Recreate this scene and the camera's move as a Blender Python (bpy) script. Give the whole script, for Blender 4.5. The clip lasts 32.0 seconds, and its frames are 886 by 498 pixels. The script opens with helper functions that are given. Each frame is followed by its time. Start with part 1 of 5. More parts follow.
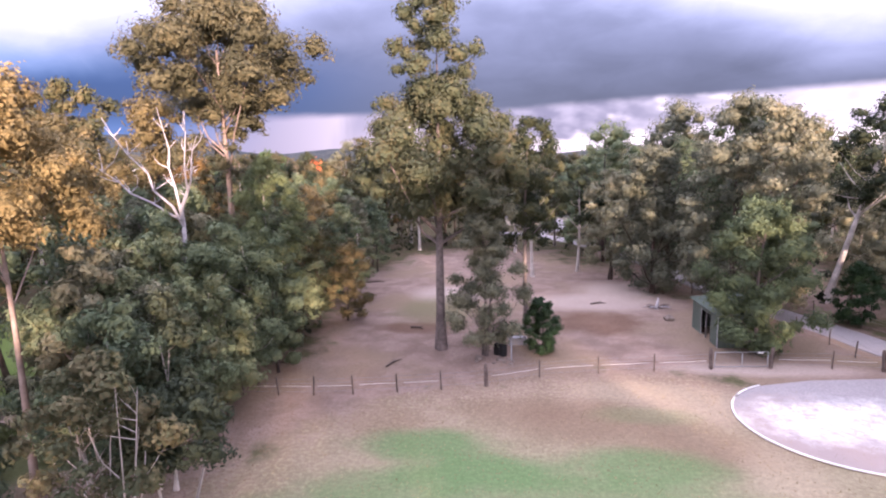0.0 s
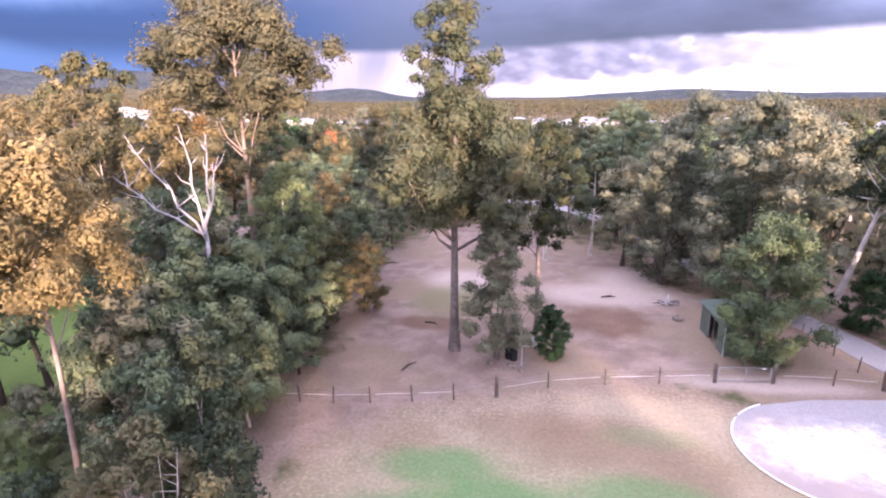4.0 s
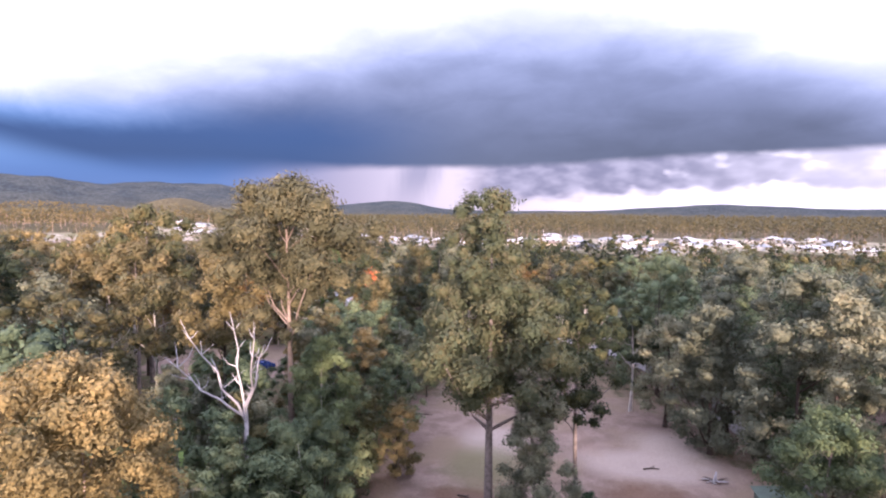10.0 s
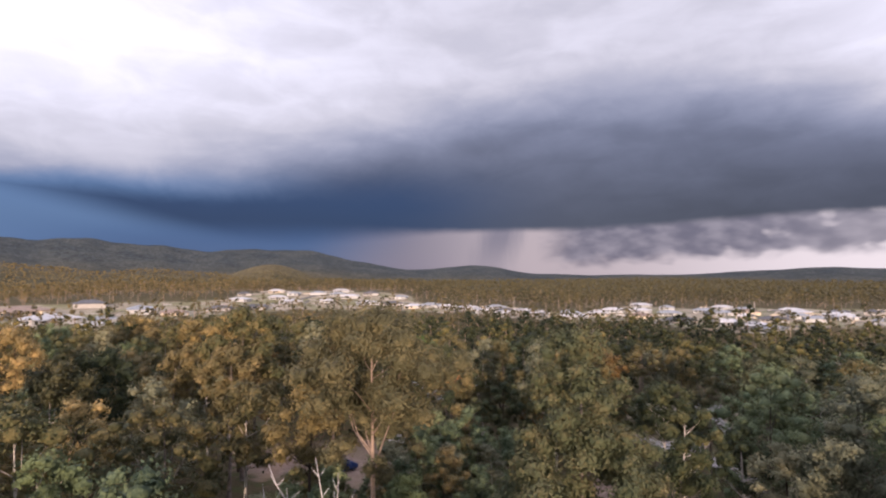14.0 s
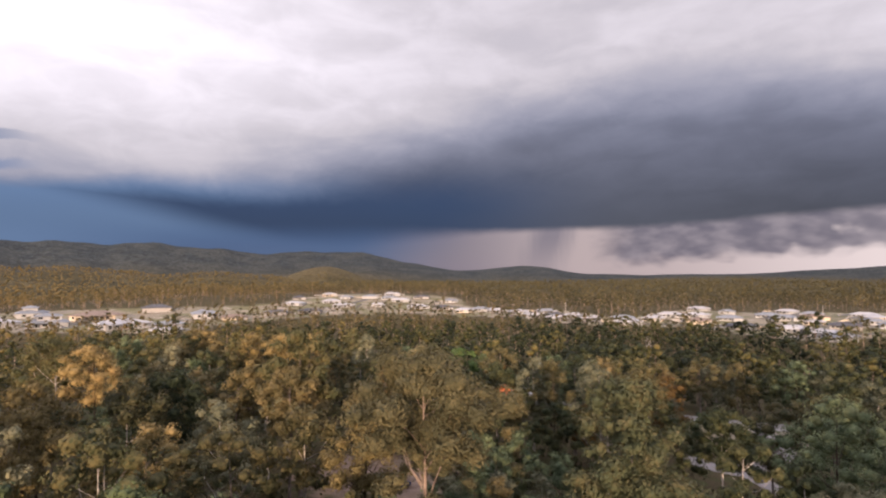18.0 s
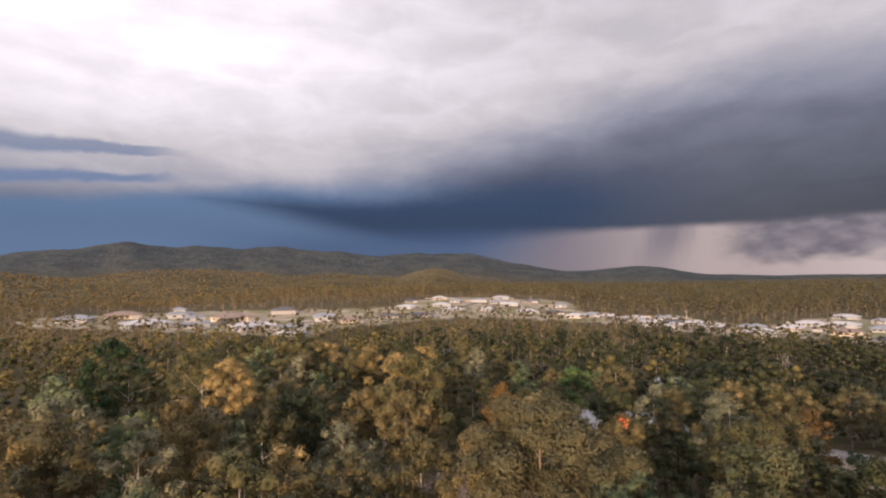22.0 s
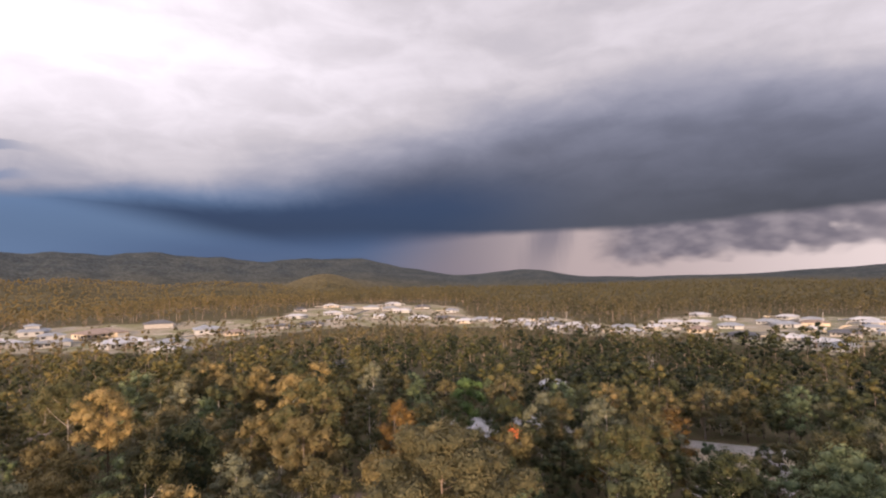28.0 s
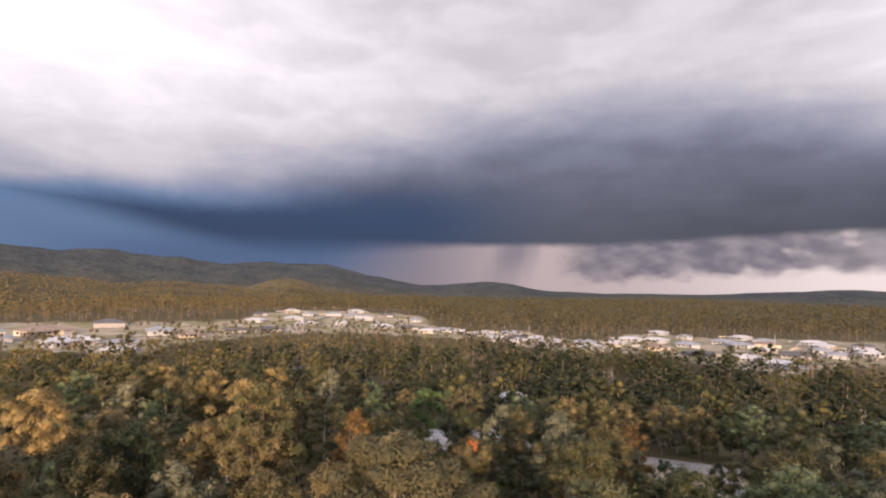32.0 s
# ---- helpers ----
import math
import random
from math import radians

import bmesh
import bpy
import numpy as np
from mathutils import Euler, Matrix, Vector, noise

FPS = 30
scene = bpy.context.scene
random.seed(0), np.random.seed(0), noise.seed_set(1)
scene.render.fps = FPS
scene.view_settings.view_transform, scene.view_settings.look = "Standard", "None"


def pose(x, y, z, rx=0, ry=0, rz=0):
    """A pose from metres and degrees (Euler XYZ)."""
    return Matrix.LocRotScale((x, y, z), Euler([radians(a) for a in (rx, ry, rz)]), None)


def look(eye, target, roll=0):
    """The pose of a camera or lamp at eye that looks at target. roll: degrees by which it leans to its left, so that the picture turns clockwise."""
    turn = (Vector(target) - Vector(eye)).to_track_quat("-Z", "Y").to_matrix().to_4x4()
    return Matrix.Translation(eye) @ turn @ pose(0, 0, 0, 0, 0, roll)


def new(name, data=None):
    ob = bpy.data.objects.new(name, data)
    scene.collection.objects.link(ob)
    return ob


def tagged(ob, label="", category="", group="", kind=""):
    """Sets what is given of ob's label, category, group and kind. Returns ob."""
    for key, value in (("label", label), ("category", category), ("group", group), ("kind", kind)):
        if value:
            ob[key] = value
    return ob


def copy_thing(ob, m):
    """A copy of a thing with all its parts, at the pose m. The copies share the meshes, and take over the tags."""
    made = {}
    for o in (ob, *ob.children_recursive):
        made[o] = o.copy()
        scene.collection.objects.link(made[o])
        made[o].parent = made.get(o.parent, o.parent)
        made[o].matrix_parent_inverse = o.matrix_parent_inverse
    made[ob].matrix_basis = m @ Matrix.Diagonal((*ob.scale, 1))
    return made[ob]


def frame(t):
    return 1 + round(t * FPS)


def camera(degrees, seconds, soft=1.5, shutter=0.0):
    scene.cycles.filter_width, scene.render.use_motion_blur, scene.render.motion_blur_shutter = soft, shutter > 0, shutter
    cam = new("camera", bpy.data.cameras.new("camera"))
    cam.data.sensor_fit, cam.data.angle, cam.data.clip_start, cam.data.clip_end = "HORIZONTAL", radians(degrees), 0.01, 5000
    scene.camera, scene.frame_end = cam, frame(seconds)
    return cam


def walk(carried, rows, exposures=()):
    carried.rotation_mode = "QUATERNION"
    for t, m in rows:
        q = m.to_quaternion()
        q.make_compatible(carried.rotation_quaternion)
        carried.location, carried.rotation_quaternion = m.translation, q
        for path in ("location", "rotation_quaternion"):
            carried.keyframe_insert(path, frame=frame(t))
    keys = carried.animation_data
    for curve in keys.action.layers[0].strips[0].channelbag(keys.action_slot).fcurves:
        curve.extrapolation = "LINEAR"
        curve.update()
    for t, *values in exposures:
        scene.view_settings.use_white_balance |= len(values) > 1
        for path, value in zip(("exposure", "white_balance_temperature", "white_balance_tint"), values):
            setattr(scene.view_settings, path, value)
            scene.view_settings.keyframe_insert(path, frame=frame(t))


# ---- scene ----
cam = camera(77.7, 32.0, soft=2.1)
PATH = [
    (0, (0.405, 0.323, 14.666), (0.218, 2.289, 14.352), -1.1),
    (0.5, (0.3, 0.322, 15.274), (0.09, 2.284, 14.951), -0.9),
    (1, (0.246, 0.322, 15.944), (0.036, 2.274, 15.565), -0.8),
    (1.5, (0.172, 0.369, 16.692), (-0.018, 2.303, 16.218), -0.7),
    (2, (0.133, 0.427, 17.464), (-0.043, 2.353, 16.954), -0.6),
    (2.5, (0.182, 0.48, 18.064), (-0.003, 2.404, 17.55), -0.6),
    (3, (0.172, 0.499, 18.592), (-0.031, 2.421, 18.079), -0.6),
    (3.5, (0.231, 0.502, 19.143), (0.006, 2.422, 18.629), -0.5),
    (5.5, (0.261, 0.467, 21.409), (0.029, 2.382, 20.88), -0.2),
    (6, (0.207, 0.579, 21.938), (-0.01, 2.494, 21.403), -0.2),
    (6.5, (0.188, 0.53, 22.444), (-0.011, 2.447, 21.91), -0.2),
    (7, (0.044, 0.498, 23.192), (-0.137, 2.415, 22.652), -0.0),
    (7.5, (-0.008, 0.425, 23.913), (-0.178, 2.341, 23.368), 0.1),
    (8, (-0.105, 0.524, 24.446), (-0.301, 2.437, 23.895), 0.2),
    (8.5, (-0.031, 0.566, 24.69), (-0.284, 2.479, 24.163), 0.3),
    (9, (0.085, 0.632, 24.82), (-0.249, 2.553, 24.374), 0.4),
    (9.5, (0.183, 0.519, 24.854), (-0.192, 2.462, 24.564), 0.4),
    (10, (0.278, 0.401, 25.143), (-0.09, 2.363, 25.014), 0.3),
    (10.5, (0.188, 0.452, 25.713), (-0.183, 2.417, 25.747), 0.3),
    (11, (0.039, 0.64, 26.481), (-0.316, 2.606, 26.587), 0.3),
    (11.5, (-0.067, 0.777, 27.409), (-0.402, 2.746, 27.521), 0.2),
    (12, (0.031, 0.986, 28.198), (-0.408, 2.935, 28.305), 0.2),
    (12.5, (0.149, 1.028, 28.839), (-0.436, 2.938, 28.94), 0.2),
    (13, (0.11, 1.038, 29.403), (-0.572, 2.915, 29.501), 0.2),
    (13.5, (-0.054, 1.007, 30.19), (-0.718, 2.891, 30.29), 0.2),
    (15.5, (0.078, 0.34, 31.897), (-0.57, 2.229, 31.994), -0.0),
    (16, (0.032, 0.298, 32.185), (-0.669, 2.169, 32.284), 0.0),
    (16.5, (0.298, 0.016, 32.638), (-0.477, 1.858, 32.737), 0.1),
    (17, (0.525, -0.228, 33.24), (-0.272, 1.604, 33.34), -0.0),
    (17.5, (0.386, -0.215, 33.827), (-0.419, 1.613, 33.926), -0.1),
    (18, (0.484, -0.312, 34.422), (-0.338, 1.508, 34.522), -0.2),
    (18.5, (0.412, -0.301, 35.089), (-0.407, 1.521, 35.19), -0.2),
    (19, (0.435, -0.371, 35.754), (-0.407, 1.44, 35.858), -0.2),
    (19.5, (0.352, -0.469, 36.409), (-0.54, 1.318, 36.512), -0.4),
    (20, (0.158, -0.461, 36.902), (-0.781, 1.302, 37.006), -0.3),
    (20.5, (0.101, -0.505, 37.317), (-0.881, 1.234, 37.421), -0.4),
    (21, (0.02, -0.527, 37.703), (-1.01, 1.183, 37.807), -0.3),
    (21.5, (0.132, -0.663, 38.115), (-0.952, 1.014, 38.217), -0.4),
    (22, (0.118, -0.636, 38.452), (-1.042, 0.989, 38.554), -0.3),
    (22.5, (0.182, -0.599, 38.83), (-1.06, 0.965, 38.931), -0.2),
    (23, (0.06, -0.517, 39.274), (-1.262, 0.98, 39.374), -0.1),
    (23.5, (-0.066, -0.42, 39.692), (-1.457, 1.014, 39.794), 0.1),
    (24, (-0.341, -0.275, 40.042), (-1.701, 1.188, 40.146), 0.0),
    (24.5, (-0.421, -0.164, 40.101), (-1.71, 1.361, 40.209), -0.1),
    (25, (-0.545, -0.178, 40.179), (-1.763, 1.404, 40.29), -0.3),
    (25.5, (-0.709, -0.217, 40.228), (-1.845, 1.425, 40.342), -0.4),
    (26, (-0.832, -0.375, 40.266), (-1.881, 1.323, 40.387), -0.6),
    (26.5, (-0.849, -0.753, 40.345), (-1.816, 0.993, 40.471), -0.7),
    (28.5, (0.65, -2.75, 41.363), (-0.157, -0.923, 41.473), -1.2),
    (29, (1.419, -2.374, 41.431), (0.561, -0.57, 41.538), -1.1),
    (29.5, (1.984, -1.607, 41.544), (1.043, 0.155, 41.645), -1.0),
    (30, (2.11, -0.516, 41.523), (1.069, 1.189, 41.616), -0.5),
    (30.5, (2.089, 0.484, 41.293), (0.965, 2.136, 41.387), -0.0),
    (31, (1.403, 0.933, 40.941), (0.291, 2.593, 41.042), 0.5),
    (31.5, (0.426, 0.573, 40.714), (-0.546, 2.317, 40.831), 1.0),
    (32, (-0.589, -0.614, 40.683), (-1.294, 1.252, 40.832), 1.1),
]
walk(cam, [(r[0], look(*r[1:])) for r in PATH], [
    (0.0, 1.22, 5600, 32), (3.0, 1.44, 5470, 33), (8.0, 1.48, 5350, 32), (9.0, 1.46, 5300, 30), (9.5, 1.22, 5300, 27), (10.0, 0.98, 5360, 27), (10.5, 0.45, 5400, 21), (11.5, -0.06, 5650, 22), (13.0, 0.0, 5800, 20), (18.0, -0.08, 6300, 19), (23.0, -0.2, 6400, 18), (26.0, -0.15, 6400, 19), (32.0, -0.03, 6350, 20)])

# ---- light ----
SUN_AZ, SUN_EL = 160.0, 9.0          # degrees clockwise from +y, degrees up
sun_data = bpy.data.lights.new("sun", "SUN")
sun_data.energy, sun_data.angle, sun_data.color = 6.6, radians(1.0), (1.0, 0.72, 0.46)
sun = new("sun", sun_data)
sa, se = radians(SUN_AZ), radians(SUN_EL)
sun_way = Vector((math.sin(sa) * math.cos(se), math.cos(sa) * math.cos(se), math.sin(se)))
sun.matrix_world = look(sun_way * 100, (0, 0, 0))


class Nodes:
    """Short ways to wire shader nodes."""

    def __init__(self, tree):
        self.t = tree
        self.t.nodes.clear()

    def n(self, kind, **sets):
        node = self.t.nodes.new(kind)
        for key, value in sets.items():
            setattr(node, key, value)
        return node

    def put(self, socket, value):
        if isinstance(value, bpy.types.NodeSocket):
            self.t.links.new(value, socket)
        else:
            socket.default_value = value

    def m(self, op, a, b=0.0, c=0.0, clamp=False):
        node = self.n("ShaderNodeMath", operation=op, use_clamp=clamp)
        for i, v in enumerate((a, b, c)):
            self.put(node.inputs[i], v)
        return node.outputs[0]

    def v(self, op, a, b=(0, 0, 0)):
        node = self.n("ShaderNodeVectorMath", operation=op)
        self.put(node.inputs[0], a)
        self.put(node.inputs[1], b)
        return node.outputs["Value" if op in ("LENGTH", "DOT_PRODUCT", "DISTANCE") else "Vector"]

    def ramp(self, x, lo, hi, a=0.0, b=1.0, soft=True):
        node = self.n("ShaderNodeMapRange", interpolation_type="SMOOTHSTEP" if soft else "LINEAR")
        for i, v in enumerate((x, lo, hi, a, b)):
            self.put(node.inputs[i], v)
        return node.outputs[0]

    def mix(self, f, a, b, blend="MIX"):
        node = self.n("ShaderNodeMix", data_type="RGBA", blend_type=blend)
        self.put(node.inputs[0], f)
        for i, v in ((6, a), (7, b)):
            self.put(node.inputs[i], v if isinstance(v, bpy.types.NodeSocket) else (*v, 1))
        return node.outputs[2]

    def tex(self, vec, scale, detail=3.0, rough=0.5, dist=0.0):
        node = self.n("ShaderNodeTexNoise")
        self.put(node.inputs["Vector"], vec)
        for key, v in (("Scale", scale), ("Detail", detail), ("Roughness", rough), ("Distortion", dist)):
            self.put(node.inputs[key], v)
        return node.outputs["Fac"]

    def blob(self, pos, cx, cy, rx, ry, wob=0.0, soft=0.25):
        """1 inside an ellipse on the ground, 0 outside, with a wobbly soft rim."""
        d = self.v("LENGTH", self.v("MULTIPLY", self.v("SUBTRACT", pos, (cx, cy, 0)), (1 / rx, 1 / ry, 0)))
        if not isinstance(wob, float):
            d = self.m("ADD", d, wob)
        return self.ramp(d, 1 + soft, 1 - soft)


# ---- sky: storm bank over a pale evening sky ----
world = bpy.data.worlds.new("world")
scene.world = world
world.use_nodes = True
w = Nodes(world.node_tree)
way = w.n("ShaderNodeTexCoord").outputs["Generated"]
sep = w.n("ShaderNodeSeparateXYZ")
w.put(sep.inputs[0], way)
az = w.m("MULTIPLY", w.m("ARCTAN2", sep.outputs[0], sep.outputs[1]), 57.2958)
el = w.m("MULTIPLY", w.m("ARCSINE", sep.outputs[2]), 57.2958)
comb = w.n("ShaderNodeCombineXYZ")
w.put(comb.inputs[0], w.m("MULTIPLY", az, 0.06))
w.put(comb.inputs[1], w.m("MULTIPLY", el, 0.20))
flat = comb.outputs[0]                        # streaks lie along the horizon
comb2 = w.n("ShaderNodeCombineXYZ")
w.put(comb2.inputs[0], w.m("MULTIPLY", az, 0.20))
w.put(comb2.inputs[1], w.m("MULTIPLY", el, 0.36))
puffy = comb2.outputs[0]
n1 = w.tex(flat, 0.8, 4, 0.45, 0.4)
n2 = w.tex(flat, 1.5, 4, 0.45, 0.5)
n4 = w.tex(puffy, 1.1, 6, 0.6, 0.5)
wob = w.m("MULTIPLY", w.m("SUBTRACT", n1, 0.5), 3.2)
fine = w.m("MULTIPLY", w.m("SUBTRACT", n4, 0.5), 2.4)
front = w.ramp(w.m("ABSOLUTE", az), 118.0, 86.0)          # the storm stands ahead; behind is the clear evening


def scaled(color, amount):
    node = w.n("ShaderNodeVectorMath", operation="SCALE")
    w.put(node.inputs[0], color)
    w.put(node.inputs["Scale"], amount)
    return node.outputs[0]


# high cloud: white in the west, slate under a slanting rim in the east
els = w.m("ADD", el, w.m("ADD", wob, w.m("MULTIPLY", fine, 0.35)))
bound = w.m("ADD", w.ramp(az, -48.0, -8.0, 7.5, 17.5), w.m("ADD", w.ramp(az, 4.0, 18.0, 0.0, -3.0), w.ramp(az, 15.0, 30.0, 0.0, -6.0)))
slate = w.ramp(w.m("SUBTRACT", bound, w.m("ADD", els, w.m("MULTIPLY", wob, 0.6))), -5.5, 5.0)
west_v = w.m("MULTIPLY", w.ramp(els, 7.0, 21.0, 0.46, 1.10), w.m("ADD", w.ramp(az, -64.0, -16.0, 1.0, 0.60), w.m("MULTIPLY", w.ramp(az, 8.0, 28.0, 0.0, 0.32), w.ramp(az, 64.0, 36.0))))
east_v = w.ramp(els, 5.0, 16.0, 0.085, 0.20)
high = w.m("ADD", w.m("MULTIPLY", west_v, w.m("SUBTRACT", 1.0, slate)), w.m("MULTIPLY", east_v, slate))
high = w.m("MULTIPLY", high, w.ramp(w.m("ADD", w.m("MULTIPLY", n2, 0.72), w.m("MULTIPLY", n4, 0.28)), 0.32, 0.68, 0.95, 1.20))
high = w.m("MULTIPLY", high, w.ramp(el, 30.0, 55.0, 1.0, 1.25))
col = scaled(w.mix(w.ramp(high, 0.15, 0.7), (0.88, 0.945, 1.20), (1.0, 0.958, 0.972)), high)
col = w.mix(w.m("MULTIPLY", w.m("SUBTRACT", 1.0, front), w.ramp(el, 35.0, 0.0)), col, (0.80, 0.70, 0.62))
# blue gaps between the cloud shelves in the far west
slant = w.m("SUBTRACT", w.ramp(az, -84.0, -60.0, 0.0, 1.0, False), 0.0)
close = w.ramp(az, -60.0, -65.0)
ef = w.m("ADD", el, w.m("MULTIPLY", fine, 0.55))
g1 = w.ramp(w.m("ABSOLUTE", w.m("SUBTRACT", ef, w.m("ADD", 11.3, w.m("MULTIPLY", slant, 0.4)))), w.ramp(az, -84.0, -60.0, 1.7, 0.5), 0.3)
g2 = w.ramp(w.m("ABSOLUTE", w.m("SUBTRACT", ef, w.m("ADD", 8.0, w.m("MULTIPLY", slant, 1.5)))), w.ramp(az, -84.0, -60.0, 1.0, 0.6), 0.15)
gap = w.m("MULTIPLY", w.m("MULTIPLY", close, w.m("MAXIMUM", g1, g2)), front)
col = w.mix(w.m("MULTIPLY", gap, 0.80), col, w.mix(w.ramp(el, 9.0, 13.0), (0.15, 0.235, 0.40), (0.24, 0.29, 0.40)))
# the blue storm bank
edge = w.m("ADD", w.m("ADD", w.ramp(az, -78.0, -48.0, 6.8, 9.1), w.ramp(az, -44.0, -28.0, 0.0, 0.9)), w.ramp(az, -22.0, 0.0, 0.0, -1.0))
soft_e = w.ramp(az, -66.0, -18.0, 0.8, 3.2)
bank = w.m("MULTIPLY", w.ramp(w.m("DIVIDE", w.m("SUBTRACT", w.m("ADD", ef, w.m("MULTIPLY", wob, 0.35)), edge), soft_e), 1.0, -1.0), w.ramp(az, 8.0, -20.0))
bankc = w.mix(w.ramp(w.m("ADD", az, w.m("MULTIPLY", wob, 1.5)), -26.0, -4.0), (0.035, 0.061, 0.124), (0.100, 0.110, 0.144))
pale = w.m("MAXIMUM", w.ramp(w.m("ADD", w.m("ADD", az, wob), w.m("MULTIPLY", el, 4.0)), -21.0, -33.0), w.m("MULTIPLY", w.ramp(w.m("SUBTRACT", ef, edge), -2.6, 0.2), w.ramp(az, -28.0, -46.0)))
bankc = w.mix(pale, bankc, (0.130, 0.212, 0.348))
bankc = scaled(bankc, w.ramp(w.m("ADD", el, wob), 4.0, 11.0, 0.92, 1.22))
col = w.mix(w.m("MULTIPLY", bank, front), col, bankc)
# under the bank: blue rain in the west, a cream strip in the east
low_e = w.m("ADD", w.m("ADD", w.ramp(az, -40.0, -10.0, 4.2, 4.8), w.ramp(az, -8.0, 16.0, 0.0, 0.75)), w.m("MULTIPLY", fine, 0.16))
rim = w.ramp(az, -34.0, -16.0, 1.5, 0.45)
under = w.ramp(w.m("DIVIDE", w.m("SUBTRACT", el, low_e), rim), 1.0, -1.0)
strip = w.mix(w.ramp(az, -25.0, -9.0), (0.25, 0.222, 0.255), (0.52, 0.43, 0.41))
strip = w.mix(w.ramp(az, -8.0, 22.0), strip, (0.92, 0.80, 0.74))
bulge = w.tex(puffy, 1.7, 2, 0.45, 0.2)                     # rounded heads of the low cumulus
curl = w.tex(puffy, 2.4, 2, 0.4, 0.1)
heap = w.m("ADD", w.m("ADD", bulge, w.m("MULTIPLY", w.m("SUBTRACT", curl, 0.5), 0.16)), w.ramp(az, 2.0, 22.0, 0.26, 0.13))
base_e = w.m("ADD", w.ramp(az, -8.0, 20.0, 1.3, 2.2), w.m("MULTIPLY", w.m("SUBTRACT", bulge, 0.5), -2.4))
puff = w.m("MULTIPLY", w.ramp(heap, 0.30, 0.60), w.m("MULTIPLY", w.ramp(w.m("ADD", az, w.m("MULTIPLY", fine, 2.0)), -9.5, -5.0), w.ramp(w.m("SUBTRACT", el, base_e), -0.5, 0.8)))
dusk = w.m("ADD", w.m("MULTIPLY", curl, 0.40), w.m("MULTIPLY", bulge, -0.30))
strip = w.mix(w.m("MULTIPLY", puff, w.ramp(az, 10.0, 30.0, 0.92, 0.6)), strip, w.mix(w.ramp(dusk, -0.06, 0.18), (0.125, 0.120, 0.160), (0.300, 0.270, 0.295)))
lean = w.m("ADD", az, w.m("ADD", 14.6, w.m("MULTIPLY", el, -0.35)))
streak = w.tex(w.v("MULTIPLY", flat, (6.0, 0.25, 1.0)), 3.0, 3, 0.6)
shaft = w.m("MULTIPLY", w.ramp(w.m("ABSOLUTE", w.m("ADD", lean, w.m("MULTIPLY", w.m("SUBTRACT", streak, 0.5), 2.0))), 3.2, 0.3), w.ramp(el, 0.3, 4.2, 0.35, 0.85))
strip = w.mix(shaft, strip, (0.22, 0.20, 0.235))
rain = w.mix(w.ramp(el, 1.5, 5.5), (0.088, 0.142, 0.250), (0.062, 0.115, 0.232))
rain = w.mix(w.ramp(az, -46.0, -66.0), rain, (0.130, 0.212, 0.348))
below = w.mix(w.ramp(w.m("ADD", az, w.m("MULTIPLY", el, -0.8)), -37.0, -23.0), rain, strip)
col = w.mix(w.m("MULTIPLY", under, front), col, below)
sky = w.n("ShaderNodeTexSky", sky_type="NISHITA", sun_disc=False, sun_elevation=se, sun_rotation=sa)
clear = w.n("ShaderNodeVectorMath", operation="SCALE")
w.put(clear.inputs[0], sky.outputs[0])
w.put(clear.inputs["Scale"], 0.10)
total = w.v("ADD", col, w.v("MULTIPLY", clear.outputs[0], (0.03, 0.03, 0.03)))
back = w.n("ShaderNodeBackground")
w.put(back.inputs[0], total)
w.put(back.inputs[1], 1.0)
w.t.links.new(back.outputs[0], w.n("ShaderNodeOutputWorld").inputs[0])


# ---- materials ----
def material(name, build):
    """build(nodes, bsdf, pos) sets the look."""
    m = bpy.data.materials.new(name)
    m.use_nodes = True
    k = Nodes(m.node_tree)
    b = k.n("ShaderNodeBsdfPrincipled")
    out = k.n("ShaderNodeOutputMaterial")
    k.t.links.new(b.outputs[0], out.inputs[0])
    pos = k.n("ShaderNodeNewGeometry").outputs["Position"]
    build(k, b, pos, out)
    return m


def relief(k, b, height, strength, distance):
    bump = k.n("ShaderNodeBump")
    k.put(bump.inputs["Height"], height)
    k.put(bump.inputs["Strength"], strength)
    k.put(bump.inputs["Distance"], distance)
    k.put(b.inputs["Normal"], bump.outputs[0])


def plain(name, color, rough=0.7, metal=0.0, grain=6.0, vary=0.25, bump=0.15, spec=0.3):
    """A painted, wooden or metal surface with two scales of wear."""
    def build(k, b, pos, out):
        obj = k.n("ShaderNodeTexCoord").outputs["Object"]
        a = k.tex(obj, grain, 5, 0.6)
        c = k.tex(obj, grain * 0.18, 3, 0.5)
        f = k.m("MULTIPLY", a, c)
        dark = tuple(x * (1 - vary) for x in color)
        light = tuple(min(1, x * (1 + vary)) for x in color)
        rnd = k.n("ShaderNodeObjectInfo").outputs["Random"]
        col = k.mix(k.ramp(f, 0.12, 0.40), dark, light)
        tone = k.ramp(rnd, 0.0, 1.0, 1 - vary * 0.4, 1 + vary * 0.4, False)
        s = k.n("ShaderNodeVectorMath", operation="SCALE")
        k.put(s.inputs[0], col)
        k.put(s.inputs["Scale"], tone)
        k.put(b.inputs["Base Color"], s.outputs[0])
        k.put(b.inputs["Roughness"], k.ramp(a, 0.3, 0.7, max(0.05, rough - 0.12), min(1, rough + 0.12)))
        b.inputs["Metallic"].default_value = metal
        b.inputs["Specular IOR Level"].default_value = spec
        relief(k, b, a, bump, 0.01)
    return material(name, build)


